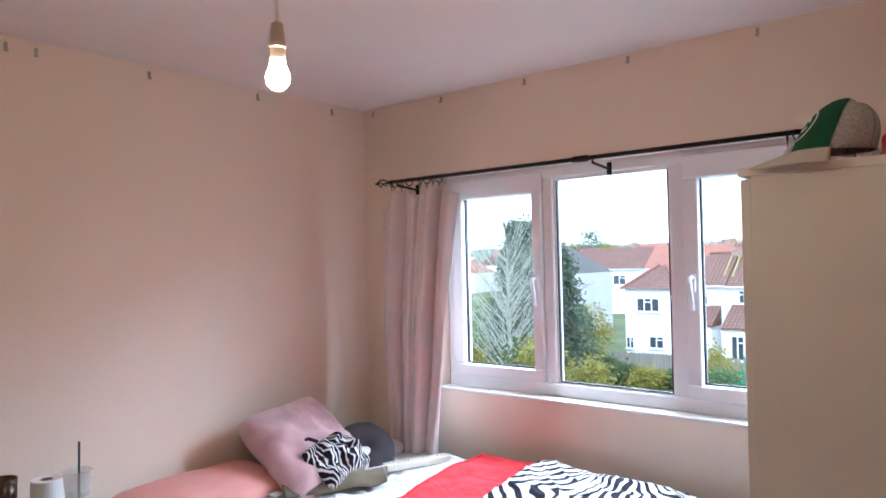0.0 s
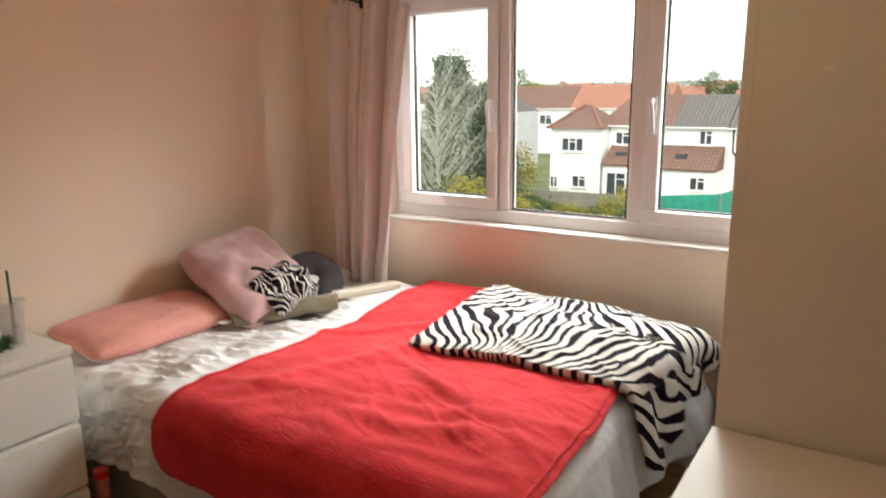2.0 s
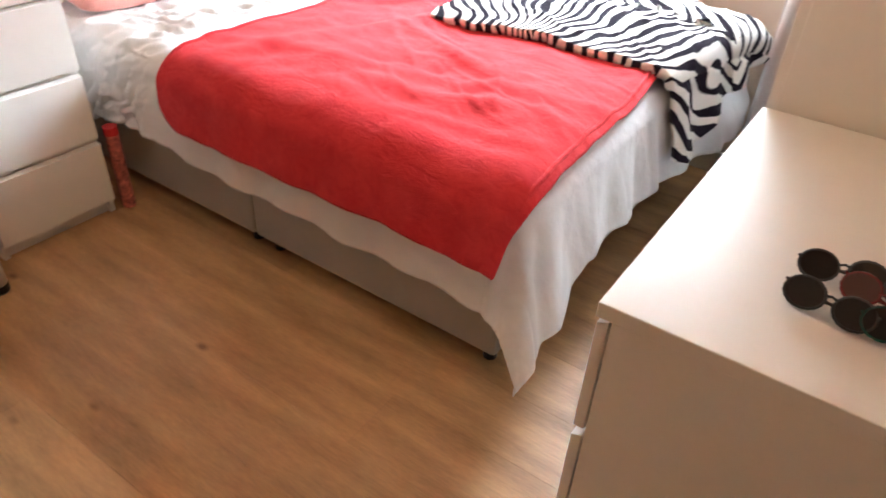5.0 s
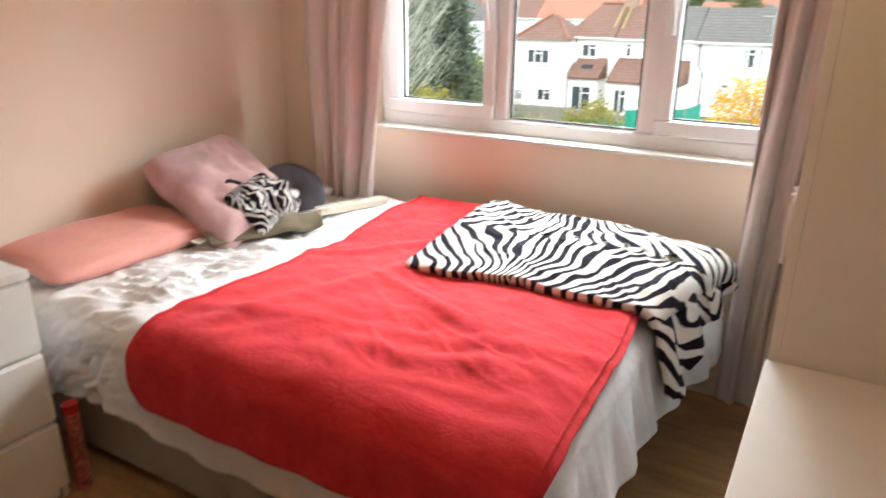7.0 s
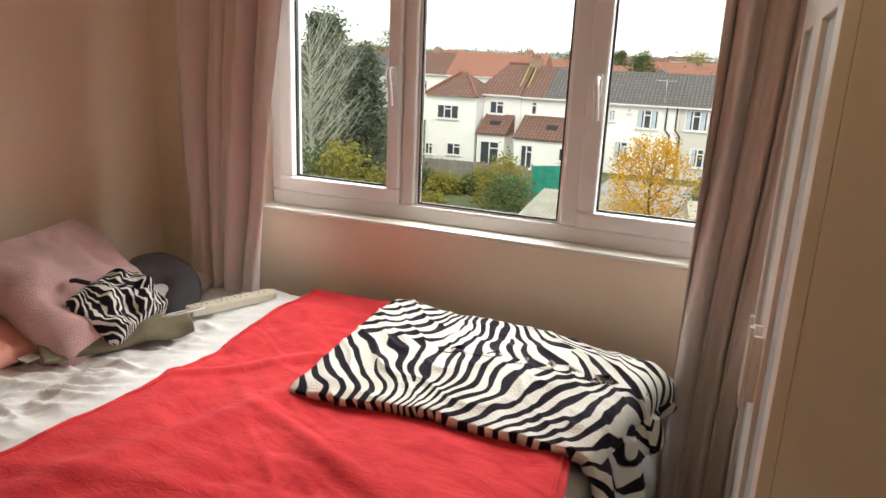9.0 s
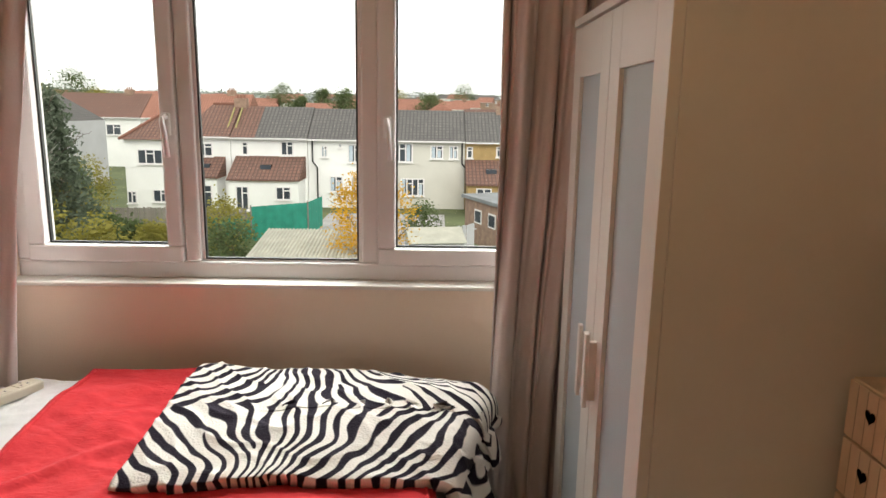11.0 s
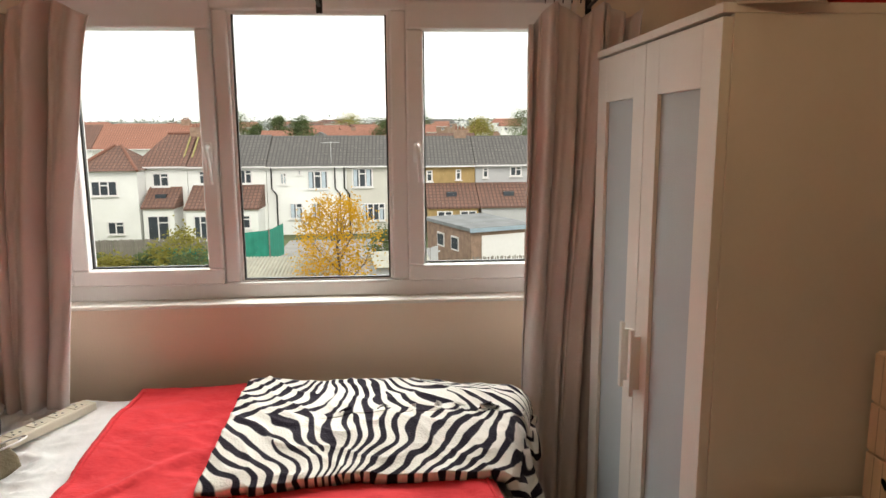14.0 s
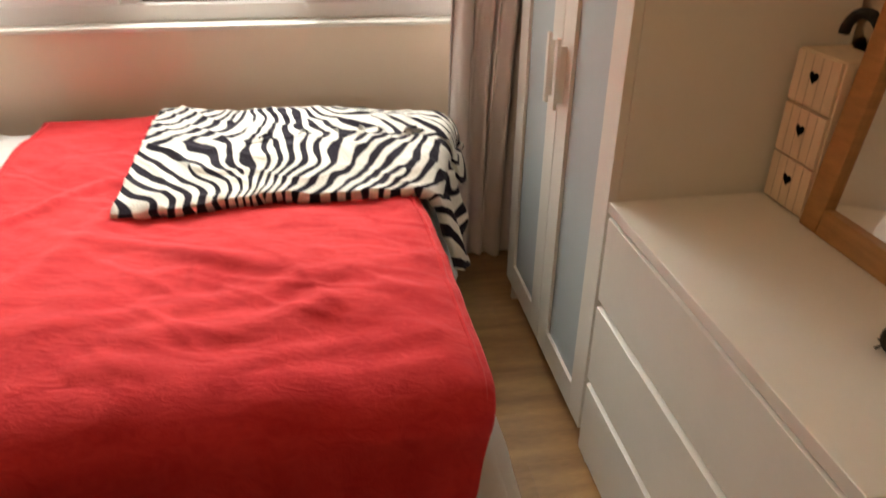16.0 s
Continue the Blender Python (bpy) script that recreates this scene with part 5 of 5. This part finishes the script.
tube([(-9.1, 62.2, 0.9), (-7.5, 62.2, 0.9)], 0.025, 4, bm)
part("aerial", bm, M_CHROME, hC)
house("grey-roofed house behind the conifers", -50, -39.5, 70, 80, -0.2, 3.0, M_GREYRENDER, M_ROOFGREY, 3, 3, wins=((-42.5, -2.4, -40.6, -1.0, 2),))
house("white house with red tiled roof", -41.8, -28.0, 95, 104, -0.1, 3.2, M_RENDER, M_ROOFRED, wins=((-40.5, -2.4, -39, -1.0, 2), (-36, -2.4, -34.5, -1.0, 2)), chimney=-31)
house("white house with mottled tiled roof", -54, -41.9, 95, 104, -0.1, 3.1, M_RENDER, M_ROOFBROWN, wins=((-46.5, -2.4, -44.5, -1.0, 2),), chimney=-45)
rg = random.Random(11)
for k in range(72):
    y = 112 + 330 * (k / 72) ** 1.2
    x = (rg.random() * 1.10 - 0.82) * y
    g = ground_z(x, y)
    w, ang = rg.uniform(9, 20), rg.choice((0, 0, 90, 20, -15))
    wall, roof = rg.choice((M_RENDER, M_RENDER2, M_BRICK)), rg.choice((M_ROOFRED, M_ROOFRED, M_ROOFRED, M_ROOFBROWN, M_ROOFGREY))
    hh = house("distant house with pitched tiled roof", -w / 2, w / 2, -4, 4, 4.9, 7.6, wall, roof, rg.choice((0, 2.5)), rg.choice((0, 2.5)), 0, ((-w / 4 - 0.8, 3.0, -w / 4 + 0.8, 4.3, 2), (w / 4 - 0.8, 3.0, w / 4 + 0.8, 4.3, 2)), w / 3 if rg.random() < 0.5 else None, pose(x, y, g - 0.6, 0, 0, ang), "distant houses")
for k in range(9):
    x = 20 + k * 22
    ob = thing("warehouse", "long pale distant warehouse", "warehouse", pose(x - 40 + 30 * (k % 2), 620 + 25 * (k % 3), ground_z(0, 640)), "distant warehouses")
    part("shed_wall", block(-16, -6, -2, 16, 6, 5), M_RENDER, ob)
    part("shed_roof", roof_bm(-16, 16, -6, 6, 5, 6.5), M_GREYRENDER, ob)


def crown_points(x, y, z0, z1, r, n, seed, shape="round"):
    g = random.Random(seed)
    out = []
    for _ in range(n):
        s = g.random()
        if shape == "cone":
            rr = r * (1 - s) ** 0.75 * (0.65 + 0.5 * g.random())
        else:
            rr = r * math.sin(math.pi * (0.12 + 0.8 * s)) ** 0.7 * (g.random() ** 0.4) * (0.85 + 0.3 * nz(s * 3, seed))
        a = g.random() * 2 * math.pi
        out.append((x + rr * math.cos(a), y + rr * math.sin(a), z0 + (z1 - z0) * s))
    return out


def branchy(x, y, z0, z1, r, seed, n=26, th=0.12, up=0.7):
    g = random.Random(seed)
    H = z1 - z0
    bm = tube([(x, y, z0), (x + 0.1, y, z0 + H * 0.4), (x - 0.05, y + 0.1, z0 + H * 0.75), (x, y, z1 - 0.2)], th, 7, None, 0.2)
    for i in range(n):
        s = 0.25 + 0.65 * g.random()
        a = g.random() * 2 * math.pi
        L = r * (1.15 - 0.6 * s) * g.uniform(0.7, 1.2)
        p = Vector((x, y, z0 + H * s))
        d = Vector((math.cos(a), math.sin(a), up * g.uniform(0.6, 1.4)))
        mid = p + d * L * 0.5 + Vector((0, 0, 0.1))
        end = p + d * L + Vector((g.uniform(-0.2, 0.2), 0, 0.3))
        tube([p, mid, end], th * 0.32, 5, bm, 0.3)
        for k in range(5):
            q = mid.lerp(end, g.random())
            e = Vector((g.uniform(-1, 1), g.uniform(-1, 1), g.uniform(0.1, 1.1))) * L * 0.35
            tube([q, q + e * 0.6, q + e + Vector((0, 0, 0.1))], th * 0.13, 4, bm, 0.4)
    return bm


def tree(label, x, y, z0, z1, r, material, seed, clumps=150, per=22, size=0.09, spread=0.22, base=None, shape="round", bark=M_BARK):
    t = thing("tree", label, "tree")
    part("trunk", branchy(x, y, GZ if base is None else base, z1 - 0.3, r * 0.8, seed, 16, 0.10), bark, t)
    leaf_cloud("crown", crown_points(x, y, z0, z1, r, clumps, seed, shape), size, material, t, seed, per, spread)
    return t


tree("yellow autumn tree in the garden behind", -5.2, 29, -4.6, -1.0, 2.05, M_YLEAF, 21, 210, 34, 0.060, 0.20)
tree("tall dark conifer beside bare tree", -21.8, 33, -6.5, 3.4, 2.4, M_CONIFER, 22, 420, 40, 0.09, 0.26, shape="cone")
tree("tall dark conifer in the far garden", -23.6, 34.5, -6.5, 3.7, 2.0, M_CONIFER, 23, 420, 30, 0.12, 0.24, shape="cone")
tree("tall dark conifer in the far garden", -20.4, 34.0, -6.5, 2.0, 2.0, M_CONIFER, 33, 320, 30, 0.12, 0.24, shape="cone")
bt_ = thing("tree", "bare pale-barked tree before the conifers", "tree")
part("trunk", branchy(-19.8, 28, GZ, 2.9, 2.6, 24, 130, 0.055, 1.0), M_PALEBARK, bt_)


def bush(label, x, y, z0, z1, r, material, seed, clumps=90, per=20, size=0.10):
    b = thing("bush", label, "bush")
    part("stems", branchy(x, y, GZ, z1 - 0.4, r * 0.7, seed, 8, 0.05), M_BARK, b)
    leaf_cloud("foliage", crown_points(x, y, z0, z1, r, clumps, seed), size, material, b, seed, per, 0.28)


bush("yellow and green garden bush", -17.2, 26.5, -6.8, -1.9, 1.5, M_OLEAF, 41, 150)
bush("yellow and green garden bush", -15.6, 27.5, -6.8, -2.9, 1.4, M_OLEAF, 42, 120)
bush("leafy green shrub in a garden", -18.6, 27, -6.8, -2.2, 1.3, M_GLEAF, 43, 100)
bush("mottled green and yellow shrub by the fence", -14.8, 40, -6.8, -3.7, 2.0, M_OLEAF, 44, 130)
bush("mottled green shrub by the fence", -13.2, 37, -6.8, -4.4, 1.6, M_GLEAF, 45, 120)
bush("green shrub beside white house", -30.5, 57, -6.9, -2.6, 2.2, M_OLEAF, 47, 140)
bush("green shrub beside white house", -33.0, 52, -6.9, -3.0, 2.4, M_GLEAF, 48, 140)
bush("leafy green shrub in a garden", -27.0, 45, -6.9, -5.2, 1.8, M_GLEAF, 49, 110)
bush("leafy green shrub in a garden", -3.6, 48, -6.9, -4.9, 1.4, M_GLEAF, 50, 80)
for k, (x, y, h, r) in enumerate(((-18, 37, -6.0, 1.2), (-12, 33, -5.8, 1.3), (-22.5, 46, -6.1, 1.2), (-20.3, 45, -6.2, 1.1), (-18.2, 46, -6.0, 1.2), (-24.5, 47, -5.9, 1.3), (-27, 47, -3.6, 2.0), (-26, 43, -4.6, 1.8), (-29.5, 52, -2.6, 2.2), (-25, 36, -2.6, 2.2), (-28, 40, -2.0, 2.5), (-31, 44, -2.6, 2.6), (-23, 29, -3.0, 2.0), (-35, 48, -1.8, 3.0), (-27, 33, -3.4, 2.2), (-36, 60, -2.2, 3.0))):
    bush("leafy green shrub in a garden", x, y, -6.9, h, r, M_GLEAF if k % 3 else M_OLEAF, 80 + k, 150, 20, 0.13)
for k, (x, y, h, r, mm) in enumerate(((-22, 150, 10, 3.4, M_GLEAF), (-33, 190, 10, 3.0, M_GLEAF), (-38, 185, 8, 2.5, M_GLEAF), (-75, 130, 10, 5, M_OLEAF), (-66, 135, 9, 4, M_OLEAF), (-84, 160, 13, 6, M_GLEAF), (-5, 210, 9, 5, M_GLEAF), (22, 200, 9, 5, M_OLEAF), (-55, 240, 11, 6, M_GLEAF), (45, 260, 12, 6, M_GLEAF), (-20, 280, 11, 7, M_OLEAF), (10, 330, 13, 8, M_GLEAF))):
    g0 = ground_z(x, y)
    tree("distant garden tree above the rooftops", x, y, g0 + 1, g0 + h, r, mm, 60 + k, 150, 40, 0.20, r * 0.15, g0)
cs = []
rg2 = random.Random(77)
for k in range(900):
    y = rg2.uniform(420, 1900)
    x = (rg2.random() * 1.3 - 0.95) * y
    cs.append((x, y, ground_z(x, y) + 2 + 3 * rg2.random()))
tagged(leaf_cloud("far_woodland", cs, 1.5, M_HAZEWOOD, None, 9, 22, 4.5, 0.5, "distant hedges and woods on rising land", 0.5), kind="stuff", category="woodland")


# fences
def slat_fence(label, x0, y0, x1, y1, z0, z1, w=0.14, mm=M_FENCE, gap=0.02, uneven=0.08):
    f = thing("garden_fence", label, "fence")
    d = Vector((x1 - x0, y1 - y0, 0))
    n = int(d.length / (w + gap))
    u = d.normalized()
    g = random.Random(n)
    me = mesh_of(block(0, -0.012, 0, w, 0.012, z1 - z0), "slat", mm)
    rz = math.degrees(math.atan2(u.y, u.x))
    for i in range(n):
        o = new("slat", me)
        o.parent = f
        p = Vector((x0, y0, 0)) + u * (i * (w + gap))
        o.matrix_basis = pose(p.x, p.y, z0 - uneven * g.random(), 0, g.uniform(-1, 1), rz)
    for z in (z0 + 0.35, z1 - 0.35):
        bm = block(0, 0.012, z - 0.04, d.length, 0.06, z + 0.04)
        bmesh.ops.transform(bm, matrix=pose(x0, y0, 0, 0, 0, rz), verts=bm.verts)
        part("fence_rail", bm, mm, f)


slat_fence("weathered grey board fence behind gardens", -25.5, 50, -16.0, 50.5, GZ - 0.2, -5.45)
slat_fence("grey board fence by the garage", -2.2, 38, -0.4, 40.0, GZ, -4.6, 0.16, M_GREYRENDER)
slat_fence("dark picket fence before the garage", 1.4, 39.4, 5.8, 40.0, GZ, -5.2, 0.08, M_FENCE, 0.06)
gn = thing("green_screen", "green netting screen round a garden", "fence")
for a, b in (((-14.6, 46.0), (-11.4, 48.5)), ((-11.4, 48.5), (-11.0, 52.0)), ((-18.2, 47.0), (-14.6, 46.0))):
    top = -4.75 if a[0] > -15 else -5.6
    d = Vector((b[0] - a[0], b[1] - a[1], 0))
    bm = sheet(lambda u, v: Vector((a[0] + d.x * u, a[1] + d.y * u + 0.05 * math.sin(u * 40), GZ + (top - GZ) * v)), 30, 2)
    solid(part("netting", bm, M_GREENMESH, gn), 0.02)
    part("post", tube([(a[0], a[1], GZ), (a[0], a[1], top + 0.1)], 0.05, 6), M_FENCE, gn)

# corrugated shed roof
sd = thing("garden_shed", "low shed with corrugated cement roof", "shed")
part("shed_wall", block(-9.6, 27.2, GZ, -5.6, 31.0, -4.25), M_FENCE, sd)


def corr_f(u, v):
    return Vector((-9.9 + 4.6 * u, 26.9 + 4.4 * v, -4.15 + 0.55 * v + 0.035 * math.sin(u * 4.6 / 0.15 * 2 * math.pi)))


solid(part("corrugated_roof", sheet(corr_f, 240, 4), M_CORR, sd), 0.02)
s2 = thing("garden_shed", "pale blue-grey shed beside yellow tree", "shed", pose(-2.8, 36, 0, 0, 0, 8))
part("shed_wall", block(-1.3, -1.5, GZ, 1.3, 1.5, -4.7), M_GREYRENDER, s2)
part("shed_roof", roof_bm(-1.4, 1.4, -1.5, 1.5, -4.7, -4.2), M_CORR, s2)

# garage
ga = thing("brick_garage", "brown brick garage with flat felt roof", "garage", pose(1.58, 42.0, 0, 0, 0, 22))
part("garage_wall", block(0, 0, GZ, 4.2, 6.2, -4.15), M_BRICK, ga)
part("flat_roof", block(-0.2, -0.25, -4.15, 4.4, 6.4, -3.92, 0.02), M_FELT, ga)
part("fascia", block(-0.22, -0.28, -4.2, 4.42, -0.25, -3.95), mat("blue_fascia", (0.3, 0.38, 0.45), 0.6), ga)
part("garage_door", block(0.7, -0.05, GZ + 0.3, 3.7, 0.0, -4.45, 0.01), M_UPVC, ga, "white up-and-over door")
for y in (1.6, 3.6):
    w = part("side_window", block(-0.05, y, -5.6, 0.0, y + 1.0, -4.7), M_UPVC, ga)
    part("pane", block(-0.06, y + 0.08, -5.5, -0.045, y + 0.92, -4.8), M_PANEDARK, w)
# paved yard patches
part("yard_path", block(-11.5, 38.0, GZ, -2.0, 58.5, GZ + 0.03), mat("concrete_yard", (0.33, 0.32, 0.31), 0.9, 0.2, 1.0, 0.2, 6), None, "pale concrete garden paths", kind="structure")
# the house's own outside wall below the window
part("wall_outside", block(-8, YW + TH, GZ - 0.5, 2, YW + TH + 0.02, -0.06), M_BRICK, None, "brick outside wall below the window", kind="structure")

# ---- floor planks ----
floor = part("floor", block(XL, YB, -0.06, XH, 2.1, -0.004, bm=block(XL, 2.1, -0.06, XR, YW, -0.004)), M_DARKGAP, None, "warm oak laminate plank floor", kind="structure")
PW, PL, row = 0.192, 1.285, 0
y = YB
prng = random.Random(5)
while y < YW - 0.01:
    y1 = min(y + PW - 0.0007, YW)
    x = XL - prng.random() * PL
    while x < XH:
        a, b = max(x, XL), min(x + PL - 0.0007, XH if y1 < 2.2 else XR)
        if b - a > 0.02:
            part("plank", block(a, y, -0.004, b, y1, 0.0), M_WOODFLOOR, floor)
        x += PL
    y += PW
